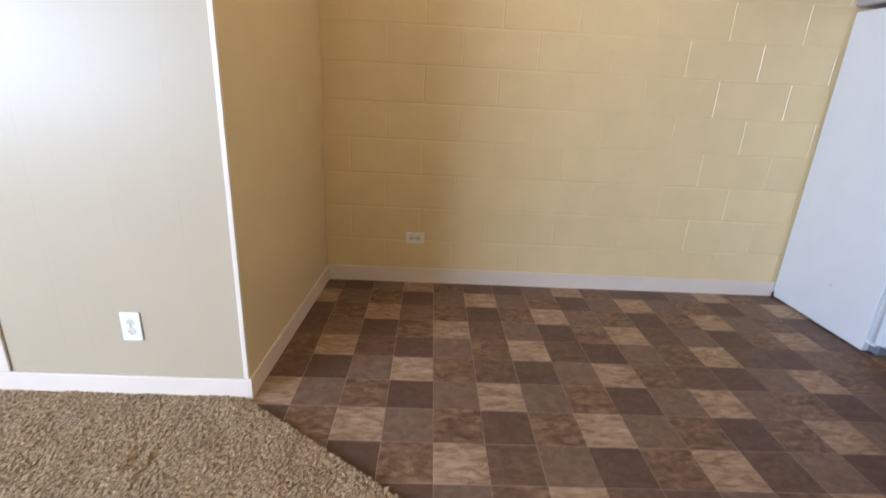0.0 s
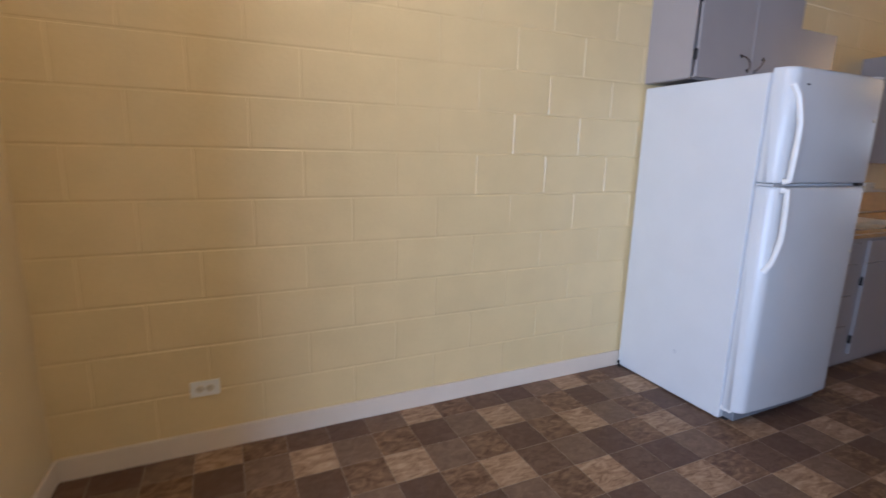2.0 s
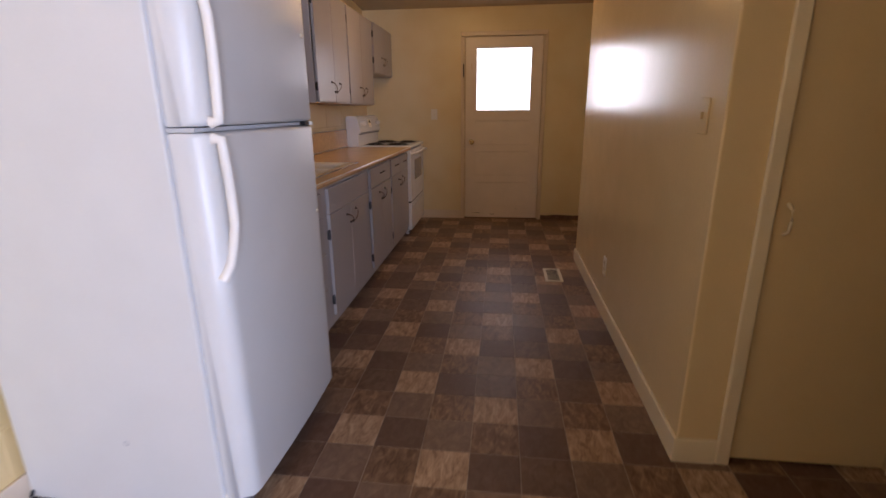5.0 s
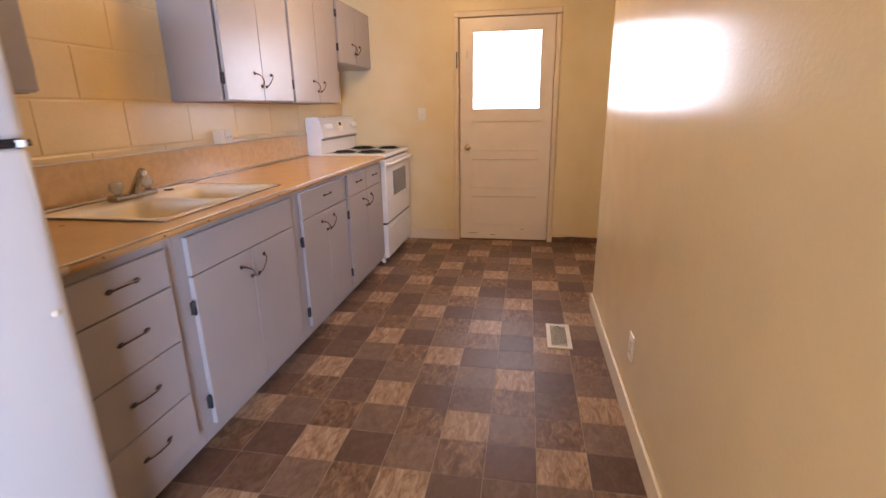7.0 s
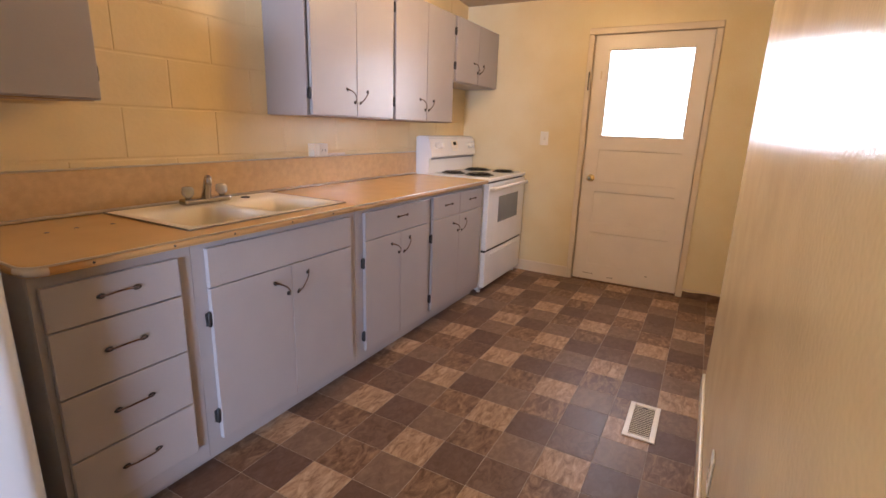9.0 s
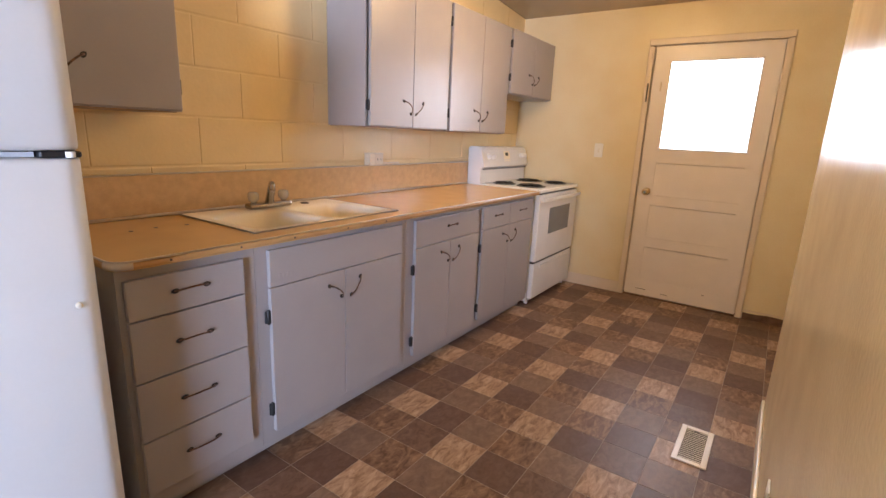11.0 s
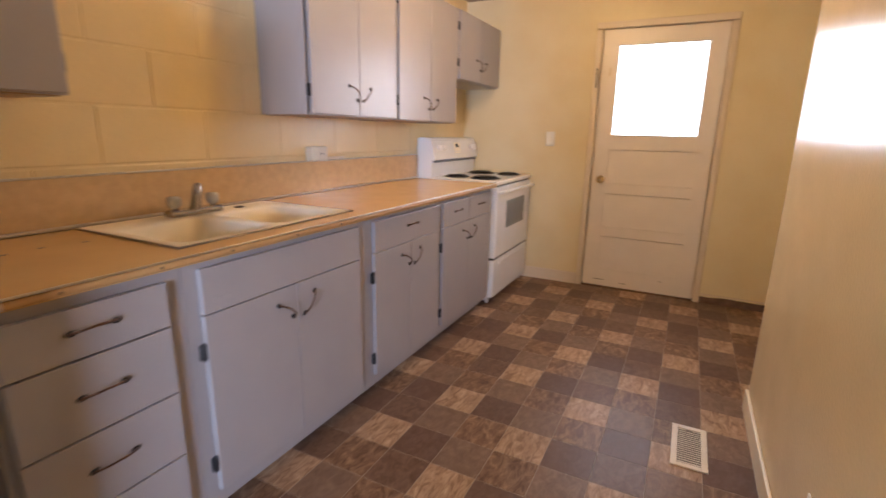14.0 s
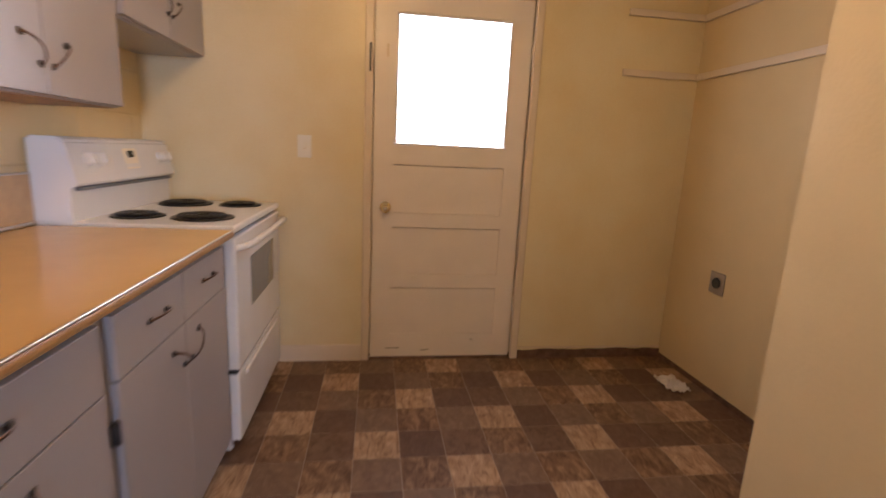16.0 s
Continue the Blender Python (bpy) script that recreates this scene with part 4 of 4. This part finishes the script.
hx = FX0 + 0.030
fridge_handle(fz, [(hx - 0.010, 1.890, 1.655)] + [(hx + 0.012 * math.sin(math.pi * q), 1.876 - 0.029 * min(1, 2.6 * q) ** 0.8, 1.640 - 0.395 * q) for q in (0.08, 0.16, 0.25, 0.38, 0.52, 0.66, 0.8, 0.92)] + [(hx, 1.847, 1.240), (hx, 1.872, 1.236)], "curved white plastic handle")
fridge_handle(fd, [(hx, 1.872, 1.196), (hx, 1.847, 1.192)] + [(hx + 0.012 * math.sin(math.pi * q), 1.876 - 0.029 * min(1, 2.6 * (1 - q)) ** 0.8, 1.185 - 0.355 * q) for q in (0.08, 0.2, 0.34, 0.48, 0.62, 0.75, 0.85, 0.93)] + [(hx - 0.014, 1.888, 0.812)], "curved white plastic handle")
bm = bm_new()
add_box(bm, FX1 - 0.085, FX1 - 0.008, 1.882, 1.980, 1.2105, 1.2245, 0.003)
part("middle_hinge", bm, M_BLACKM, fridge, "dark metal hinge between the doors")
part("hinge_sleeve", add_rev(bm_new(), [(0.009, 0.0), (0.010, 0.003), (0.010, 0.011), (0.009, 0.0135)], pose(FX1 - 0.030, 1.884, 1.2105), 14), M_HAND, fridge, "white hinge sleeve")
part("bumper", add_rev(bm_new(), [(0.009, 0), (0.008, 0.005), (0.003, 0.007)], pose(FX1 - 0.078, 1.872, 1.528, 90, 0, 0), 12), M_RECEP, fz)
bm = bm_new()
add_box(bm, FX0 + 0.004, FX1 - 0.09, 1.900, 1.978, 1.2115, 1.2225)
part("door_gap_strip", bm, M_GASK, fridge)
part("hinge_cap", add_box(bm_new(), FX1 - 0.075, FX1 - 0.01, 1.89, 1.99, 1.7315, 1.742, 0.004, 2), M_HAND, fridge)
part("hinge_cap", add_box(bm_new(), FX0 + 0.006, FX0 + 0.05, 1.932, 1.99, 0.060, 0.0775, 0.004), M_HAND, fridge)
part("badge", add_box(bm_new(), FX0 + 0.085, FX0 + 0.105, 1.868, 1.872, 1.655, 1.662, 0.001), M_SLOT, fz)
for x, z in ((2.312, 0.872),):
    part("bumper", add_rev(bm_new(), [(0.008, 0), (0.007, 0.005), (0.003, 0.007)], pose(x, 1.876, z, 90, 0, 0), 12), M_RECEP, fd)
for x in (FX0 + 0.05, FX1 - 0.05):
    for y in (1.98, 2.62):
        part("foot", add_rev(bm_new(), [(0.018, 0), (0.018, 0.005), (0.008, 0.006), (0.008, 0.0085)], pose(x, y, 0.0), 12), M_SLOT, fridge)
part("dent", add_rev(bm_new(), [(0.012, 0.0), (0.009, 0.0006), (0.003, 0.0003)], pose(FX0 + 0.0004, 2.286, 0.257, 0, -90, 0), 14), M_GASK, fridge, "small grey rubbed dent")
cord = solid("power_cord", add_tube(bm_new(), [(1.66, 2.69, 0.012), (1.625, 2.683, 0.035), (1.602, 2.668, 0.03), (1.594, 2.65, 0.012), (1.61, 2.672, 0.007), (1.65, 2.685, 0.006)], 0.006, 8), M_CORD, "black rubber cord poking out behind the refrigerator", "cord", "")

# ---------------------------------------------------------------- stove
RX0, RX1 = 5.300, 6.108
stove = thing("stove", (5.681, 2.36, 0.0), "white freestanding electric stove with four coil burners", "stove")
bm = bm_new()
add_box(bm, RX0, RX1, 2.085, 2.680, 0.020, 0.888, 0.003)
part("body", bm, M_APPS, stove)
bm = add_box(bm_new(), RX0 - 0.002, RX1 + 0.002, 2.040, 2.584, 0.889, 0.920, 0.010, 3)
top = part("cooktop", bm, M_APPS, stove)
for bx, by, r in ((5.495, 2.210, 0.098), (5.935, 2.185, 0.078), (5.495, 2.450, 0.078), (5.925, 2.430, 0.098)):
    burner = part("burner", add_rev(bm_new(), [(r + 0.018, 0), (r + 0.016, 0.005), (r + 0.004, 0.006), (r - 0.004, 0.001), (0.02, 0.0005)], pose(bx, by, 0.9205), 28), M_COIL, stove, "black drip pan with coil element")
    bm = bm_new()
    pts = []
    for k in range(110):
        a = k * 0.26
        pts.append((bx + (0.016 + (r - 0.020) * k / 109) * math.cos(a), by + (0.016 + (r - 0.020) * k / 109) * math.sin(a), 0.931))
    add_tube(bm, pts, 0.0052, 6)
    part("coil", bm, M_COIL, burner)
# raised back with sloping control panel
bm = bm_new()
prof = [(2.695, 0.905), (2.695, 1.213), (2.600, 1.213), (2.577, 1.200), (2.545, 1.055), (2.551, 1.046), (2.573, 1.040), (2.573, 0.921), (2.585, 0.905)]
lo = [bm.verts.new((RX0, y, z)) for y, z in prof]
hi = [bm.verts.new((RX1, y, z)) for y, z in prof]
bm.faces.new(lo)
bm.faces.new(hi[::-1])
for i in range(len(prof)):
    j = (i + 1) % len(prof)
    bm.faces.new((lo[i], lo[j], hi[j], hi[i]))
bmesh.ops.recalc_face_normals(bm, faces=bm.faces)
bmesh.ops.bevel(bm, geom=[e for e in bm.edges if (e.verts[0].co.z > 1.19 and e.verts[1].co.z > 1.19)], offset=0.008, segments=2, affect="EDGES")
panel = part("control_panel", bm, M_APPS, stove)
tilt = math.degrees(math.atan2(0.032, 0.145))


def on_panel(x, z, d=0.0):
    y = 2.545 + (z - 1.055) * 0.032 / 0.145
    return pose(x, y - d, z, 90 - tilt, 0, 0)


for x in (5.395, 5.470, 5.985, 6.052):
    k = part("knob", add_rev(bm_new(), [(0.026, 0), (0.025, 0.006), (0.022, 0.020), (0.017, 0.024)], on_panel(x, 1.135), 18), M_HAND, panel)
    b2 = bm_new()
    add_box(b2, -0.004, 0.004, -0.018, 0.018, 0.022, 0.030, 0.002)
    b2.transform(on_panel(x, 1.135))
    part("knob_grip", b2, M_HAND, k)
b2 = bm_new()
add_box(b2, -0.024, 0.024, -0.014, 0.014, 0.0, 0.003)
b2.transform(on_panel(5.715, 1.150))
part("clock", b2, M_DISPL, panel, "dark clock display")
b2 = bm_new()
add_box(b2, -0.055, 0.055, -0.050, 0.034, 0.0, 0.0015, 0.0005)
b2.transform(on_panel(5.715, 1.140))
part("clock_bezel", b2, M_SINK, panel, "cream clock bezel")
b2 = bm_new()
add_box(b2, -0.055, 0.055, -0.008, 0.008, 0.0, 0.003, 0.001)
b2.transform(on_panel(5.715, 1.104))
part("button_strip", b2, M_VENT, panel)
part("vent_slot", add_box(bm_new(), RX0 + 0.03, RX1 - 0.01, 2.557, 2.574, 1.028, 1.0395), M_SEAL, stove, "dark vent slot under the control panel")
# near-black bar fills the gap under the cooktop, its shade put in as colour
part("vent_gap", add_box(bm_new(), RX0 + 0.006, RX1 - 0.006, 2.062, 2.086, 0.8775, 0.8885), M_SLOT, stove)
od = part("oven_door", add_box(bm_new(), RX0 + 0.003, RX1 - 0.003, 2.040, 2.084, 0.352, 0.8765, 0.008, 2), M_APPS, stove)
part("oven_window", add_box(bm_new(), RX0 + 0.212, RX1 - 0.165, 2.0375, 2.041, 0.552, 0.762, 0.001), M_OVENG, od, "dark oven window")
bm = bm_new()
add_tube(bm, [(RX0 + 0.030, 2.042, 0.834), (RX0 + 0.034, 2.010, 0.840), (RX0 + 0.08, 1.997, 0.843), ((RX0 + RX1) / 2, 1.993, 0.844), (RX1 - 0.08, 1.997, 0.843), (RX1 - 0.034, 2.010, 0.840), (RX1 - 0.030, 2.042, 0.834)], 0.0135, 10)
part("oven_handle", bm, M_HAND, od)
# another near-black bar, standing for the shade between oven door and drawer
part("drawer_gap", add_box(bm_new(), RX0 + 0.004, RX1 - 0.004, 2.052, 2.084, 0.336, 0.351), M_SLOT, stove)
sd = part("storage_drawer", add_box(bm_new(), RX0 + 0.003, RX1 - 0.003, 2.044, 2.084, 0.048, 0.335, 0.008, 2), M_APPS, stove)
part("drawer_grip", add_box(bm_new(), RX0 + 0.10, RX1 - 0.10, 2.034, 2.046, 0.292, 0.314, 0.005, 2), M_APPS, sd)
for x in (RX0 + 0.03, RX1 - 0.03):
    for y in (2.10, 2.64):
        part("foot", add_rev(bm_new(), [(0.016, 0), (0.016, 0.012), (0.01, 0.022)], pose(x, y, 0.0), 10), M_APPS, stove)

# ---------------------------------------------------------------- outlets, switches, register, lamp
def plate(name, at, normal, w, h, label, category, holes, group="", paint=None):
    """Wall plate lying on a wall; normal is a turn about z; holes are (u, v, w, h, material)."""
    ob = thing(name, at, label, category, group)
    m = pose(*at, 0, 0, normal)

    def place(bm):
        bm.transform(m)
        return bm

    b = add_box(bm_new(), -w / 2, w / 2, -0.006, 0.0, -h / 2, h / 2, 0.003, 2)
    base = part("plate", place(b), paint or M_PLATE, ob)
    for nm, u, v, a, c2, d, mt in holes:
        if nm == "receptacle":
            part(nm, place(add_rev(bm_new(), [(a * 0.6, 0.0055), (a * 0.6, 0.0072), (a * 0.55, 0.0080)], pose(u, 0, v, 90, 0, 0), 20)), mt, base, "rounded ivory receptacle")
            continue
        part(nm, place(add_box(bm_new(), u - a / 2, u + a / 2, -0.006 - d, -0.005, v - c2 / 2, v + c2 / 2, min(0.002, d * 0.4))), mt, base)
    return ob


def duplex(sideways=False):
    out = []
    for s in (-1, 1):
        u, v = (s * 0.020, 0) if sideways else (0, s * 0.020)
        out.append(("receptacle", u, v, 0.027, 0.030, 0.002, M_RECEP))
        for q in (-0.006, 0.006):
            out.append(("slot", u + (0.003 if sideways else q), v + (q if sideways else 0.003), 0.009 if sideways else 0.0028, 0.0028 if sideways else 0.009, 0.0028, M_SLOT))
        out.append(("ground_hole", u - (0.008 if sideways else 0), v - (0 if sideways else 0.008), 0.005, 0.005, 0.0028, M_SLOT))
    out.append(("screw", 0, 0, 0.005, 0.005, 0.001, M_CHROME))
    return out


plate("wall_outlet", (-0.770, NORTH - 0.0015, 0.299), 0, 0.116, 0.072, "white sideways duplex outlet on the block wall", "outlet", duplex(True), "wall outlets")
plate("wall_outlet", (-1.794, STUB_Y - 0.0005, 0.305), 0, 0.074, 0.118, "white upright duplex outlet on the panelling", "outlet", duplex(), "wall outlets")
plate("wall_outlet", (3.425, PART_Y + 0.0005, 0.312), 180, 0.074, 0.118, "white upright duplex outlet low on the partition", "outlet", duplex(), "wall outlets")
plate("light_switch", (EAST - 0.0005, 1.910, 1.217), -90, 0.074, 0.118, "white toggle switch beside the back door", "switch", [("toggle", 0, 0.002, 0.010, 0.022, 0.010, M_PLATE), ("toggle_slot", 0, 0, 0.013, 0.028, 0.001, M_RECEP)], "light switches")
plate("light_switch", (2.205, PART_Y + 0.0005, 1.235), 180, 0.074, 0.118, "cream painted toggle switch on the partition", "switch", [("toggle", 0, 0.002, 0.010, 0.022, 0.010, M_WALL), ("toggle_slot", 0, 0, 0.013, 0.028, 0.001, M_WALL)], "light switches", M_WALL)

box_out = thing("surface_outlet", (4.165, NORTH - 0.02, 1.125), "white surface-mounted outlet box above the backsplash", "outlet")
b0 = part("box", add_box(bm_new(), 4.105, 4.225, NORTH - 0.048, NORTH - 0.0005, 1.091, 1.165, 0.003, 2), M_IVORY, box_out)
part("face", add_box(bm_new(), 4.150, 4.222, NORTH - 0.0505, NORTH - 0.0475, 1.094, 1.162, 0.001), M_RECEP, b0)
for x in (4.172, 4.200):
    part("slot", add_box(bm_new(), x - 0.002, x + 0.002, NORTH - 0.0515, NORTH - 0.050, 1.121, 1.132), M_SLOT, b0)
part("wire_channel", add_box(bm_new(), 4.226, 4.42, NORTH - 0.018, NORTH - 0.0005, 1.0915, 1.104, 0.003), M_TRIM, box_out, "white wire channel")

dryer = thing("dryer_outlet", (5.737, LAUNDRY_Y + 0.001, 0.605), "square metal dryer outlet with a black socket", "outlet")
part("plate", add_box(bm_new(), 5.682, 5.792, LAUNDRY_Y + 0.0005, LAUNDRY_Y + 0.006, 0.545, 0.662, 0.003, 2), mat("dull_steel_plate", (0.50, 0.45, 0.40), 0.45, 0.7, var=0.15), dryer)
part("socket", add_rev(bm_new(), [(0.028, 0), (0.028, 0.008), (0.022, 0.010)], pose(5.737, LAUNDRY_Y + 0.005, 0.605, -90, 0, 0), 20), M_SLOT, dryer, "black round socket")

register = thing("floor_register", (4.113, 0.702, 0.0), "white metal floor heating register in the vinyl", "register")
VX0, VX1, VY0, VY1 = 3.962, 4.268, 0.635, 0.770
bm = bm_new()
add_box(bm, VX0, VX1, VY0, VY0 + 0.024, 0.0005, 0.007, 0.002)
add_box(bm, VX0, VX1, VY1 - 0.024, VY1, 0.0005, 0.007, 0.002)
add_box(bm, VX0, VX0 + 0.026, VY0 + 0.024, VY1 - 0.024, 0.0005, 0.007, 0.002)
add_box(bm, VX1 - 0.026, VX1, VY0 + 0.024, VY1 - 0.024, 0.0005, 0.007, 0.002)
part("frame", bm, M_VENT, register)
part("duct", box(VX0 + 0.02, VX1 - 0.02, VY0 + 0.02, VY1 - 0.02, 0.0003, 0.0015), M_SLOT, register, "dark duct opening")
n = 17
for i in range(n):
    x = VX0 + 0.034 + i * (VX1 - VX0 - 0.068) / (n - 1)
    b2 = bm_new()
    add_box(b2, -0.0058, 0.0058, VY0 + 0.025, VY1 - 0.025, -0.0006, 0.0006)
    b2.transform(pose(x, 0, 0.0042, 0, 16, 0))
    part("slat", b2, M_VENT, register)
part("damper_bar", box(VX0 + 0.027, VX1 - 0.027, 0.728, 0.732, 0.0017, 0.0032), M_SEAL, register, "grey damper bar under the slats")
part("damper_lever", add_box(bm_new(), VX1 - 0.040, VX1 - 0.034, 0.690, 0.714, 0.0046, 0.0085, 0.0015), M_SEAL, register)

slope = math.degrees(math.atan(0.088))


def ceiling_lamp(lx, ly, power, tone, label):
    """Flush round lamp on the sloping ceiling, with its bulb's light."""
    lz = ceiling_z(lx)
    lamp = thing("ceiling_lamp", (lx, ly, lz), label, "lamp", "ceiling lamps")
    part("rim", add_rev(bm_new(), [(0.150, 0.0), (0.158, -0.012), (0.160, -0.030), (0.148, -0.038), (0.140, -0.034), (0.135, -0.004)], pose(lx, ly, lz - 0.001, 0, slope, 0), 36), M_RIM, lamp, "dark bronze rim")
    part("shade", add_rev(bm_new(), [(0.138, -0.036), (0.132, -0.062), (0.112, -0.090), (0.080, -0.108), (0.040, -0.117), (0.010, -0.119)], pose(lx, ly, lz, 0, slope, 0), 36), M_SHADE, lamp, "lit frosted glass shade")
    part("finial", add_rev(bm_new(), [(0.010, -0.119), (0.010, -0.126), (0.005, -0.134)], pose(lx, ly, lz, 0, slope, 0), 14), M_RIM, lamp)
    bulb = new("lamp_light", bpy.data.lights.new("lamp_light", "POINT"))
    bulb.data.energy, bulb.data.color, bulb.data.shadow_soft_size = power, tone, 0.14
    bulb.location = (lx, ly, lz - 0.27)


ceiling_lamp(4.56, 1.59, 12.5, (1.0, 0.62, 0.235), "round flush ceiling lamp with a glowing frosted shade")
ceiling_lamp(-0.10, 1.70, 22.0, (1.0, 0.76, 0.47), "round flush dining ceiling lamp with a glowing frosted shade")

# ---------------------------------------------------------------- laundry corner
for z, nm in ((1.690, "lower"), (2.005, "upper")):
    cl = thing("shelf_cleat", (EAST - 0.01, -0.06, z), "white painted shelf cleat on the wall, without its shelf", "cleat", "shelf cleats")
    part("rail", add_box(bm_new(), EAST - 0.020, EAST - 0.0005, LAUNDRY_Y + 0.021, 0.175, z, z + 0.036, 0.002), M_TRIM, cl)
    cl = thing("shelf_cleat", (5.4, LAUNDRY_Y + 0.01, z), "white painted shelf cleat on the wall, without its shelf", "cleat", "shelf cleats")
    part("rail", add_box(bm_new(), PART_END + 0.02, EAST - 0.0005, LAUNDRY_Y + 0.0005, LAUNDRY_Y + 0.020, z, z + 0.036, 0.002), M_TRIM, cl)
bm = bm_new()
bmesh.ops.create_grid(bm, x_segments=18, y_segments=12, size=0.5)
for v in bm.verts:
    v.co = Vector((5.755 + v.co.x * 0.18 + 0.01 * noise.noise(v.co * 7), -0.130 + v.co.y * 0.12, 0.020 + 0.036 * noise.noise(Vector((v.co.x * 6, v.co.y * 6, 2.0)))))
bmesh.ops.solidify(bm, geom=bm.faces[:], thickness=0.0015)
solid("paper_scrap", bm, M_PAPER, "crumpled white paper scrap on the laundry floor", "paper", "")

# ---------------------------------------------------------------- painted concrete blocks of the north wall
BW, BH, ZB, XB = 0.425, 0.208, 0.077, 0.105


def block_mesh(w, h):
    """A block face with chamfered edges, standing proud of its joints."""
    bm = bm_new()
    e, c2, ex, cx = 0.0016, 0.0058, 0.0009, 0.0028
    a = [bm.verts.new((x, 0.0, z)) for x, z in ((-w / 2 + ex + cx, -h / 2 + e + c2), (w / 2 - ex - cx, -h / 2 + e + c2), (w / 2 - ex - cx, h / 2 - e - c2), (-w / 2 + ex + cx, h / 2 - e - c2))]
    b = [bm.verts.new((x, 0.0028, z)) for x, z in ((-w / 2 + ex, -h / 2 + e), (w / 2 - ex, -h / 2 + e), (w / 2 - ex, h / 2 - e), (-w / 2 + ex, h / 2 - e))]
    d = [bm.verts.new((v.co.x, 0.02, v.co.z)) for v in b]
    bm.faces.new(a)
    for p, q in ((a, b), (b, d)):
        for i in range(4):
            j = (i + 1) % 4
            bm.faces.new((p[i], p[j], q[j], q[i]))
    bm.faces.new(d[::-1])
    return mesh_from("block", bm, M_BLOCK, smooth=False)


block_full = block_mesh(BW, BH)
block_half = {}
brng = random.Random(7)
for r in range(-1, 14):
    z0, z1 = ZB + r * BH, ZB + (r + 1) * BH
    phase = XB if r % 2 == 1 else XB + BW / 2
    k0 = math.ceil((WEST_X - phase) / BW) - 1
    for k in range(k0, 20):
        x0, x1 = phase + k * BW, phase + (k + 1) * BW
        x0c, x1c = max(x0, -2.2), min(x1, EAST - 0.0005)
        if x1c - x0c < 0.03 or z0 > ceiling_z((x0 + x1) / 2):
            continue
        z0c = max(z0, 0.0)
        key = (round(x1c - x0c, 3), round(z1 - z0c, 3))
        if key == (BW, BH):
            me = block_full
        else:
            me = block_half.setdefault(key, None) or block_mesh(x1c - x0c, z1 - z0c)
            block_half[key] = me
        ob = new("block", me)
        ob.location = ((x0c + x1c) / 2, NORTH + brng.uniform(-0.0006, 0.0006), (z0c + z1) / 2)
        ob.parent = wall_north

# ---------------------------------------------------------------- printed vinyl squares
TP = 0.1891
# the print repeats every five squares both ways
PRINT = ((V_LIGHT, V_UMBER, V_MID, V_DARK, V_MARB), (V_LIGHT, V_MID, V_MARB, V_DARK, V_MARB), (V_LIGHT, V_MID, V_MARB, V_DARK, V_MID),
         (V_LIGHT, V_MARB, V_UMBER, V_DARK, V_MID), (V_LIGHT, V_UMBER, V_DARK, V_MID, V_MARB))


def tile_verts(cx, cy, w=TP):
    g, c2, top, low = 0.0009, 0.0010, 0.0, -0.0008
    out = []
    for q, z in ((w / 2 - g - c2, top), (w / 2 - g, low)):
        out += [(cx - q, cy - q, z), (cx + q, cy - q, z), (cx + q, cy + q, z), (cx - q, cy + q, z)]
    return out


TF = [(0, 1, 2, 3), (4, 5, 1, 0), (5, 6, 2, 1), (6, 7, 3, 2), (7, 4, 0, 3)]
tile_meshes = {}
for mt in (V_LIGHT, V_MID, V_MARB, V_DARK, V_UMBER):
    me = bpy.data.meshes.new("tile")
    me.from_pydata(tile_verts(0, 0), [], TF)
    me.materials.append(mt)
    tile_meshes[mt.name] = me
trng = random.Random(11)
far = {}
for i in range(-8, 33):
    for j in range(-4, 15):
        cx, cy = 0.022 + TP * i, 0.1825 + TP * j
        if cx - TP / 2 > EAST or cy - TP / 2 > NORTH:
            continue
        if in_carpet(cx + 0.17, cy + 0.17) or cx < -1.5 or (cy < 0.2 and cx < HALL_X):
            continue
        if cy + TP / 2 < LAUNDRY_Y and cx > CLOSET_X:
            continue
        res = (i + 2 * j - 2) % 5
        kind_ = PRINT[j % 5][res]
        near = cy > 0.45 and cy < 2.0 and 2.1 < cx < 6.2 or (cy > 1.0 and -1.45 < cx < 1.7)
        if near and len(slab.children) < 300:
            ob = new("tile", tile_meshes[kind_.name])
            ob.location = (cx, cy, trng.uniform(-0.0002, 0.0002))
            ob.parent = slab
        else:
            far.setdefault(kind_.name, (kind_, []))[1].append((cx, cy))
for nm, (mt, centres) in far.items():
    vs, fs = [], []
    for cx, cy in centres:
        o = len(vs)
        vs += tile_verts(cx, cy)
        fs += [tuple(a + o for a in f) for f in TF]
    me = bpy.data.meshes.new("vinyl_squares")
    me.from_pydata(vs, [], fs)
    me.materials.append(mt)
    ob = new("vinyl_squares", me)
    ob.parent = slab
    ob["kind"] = "stuff"
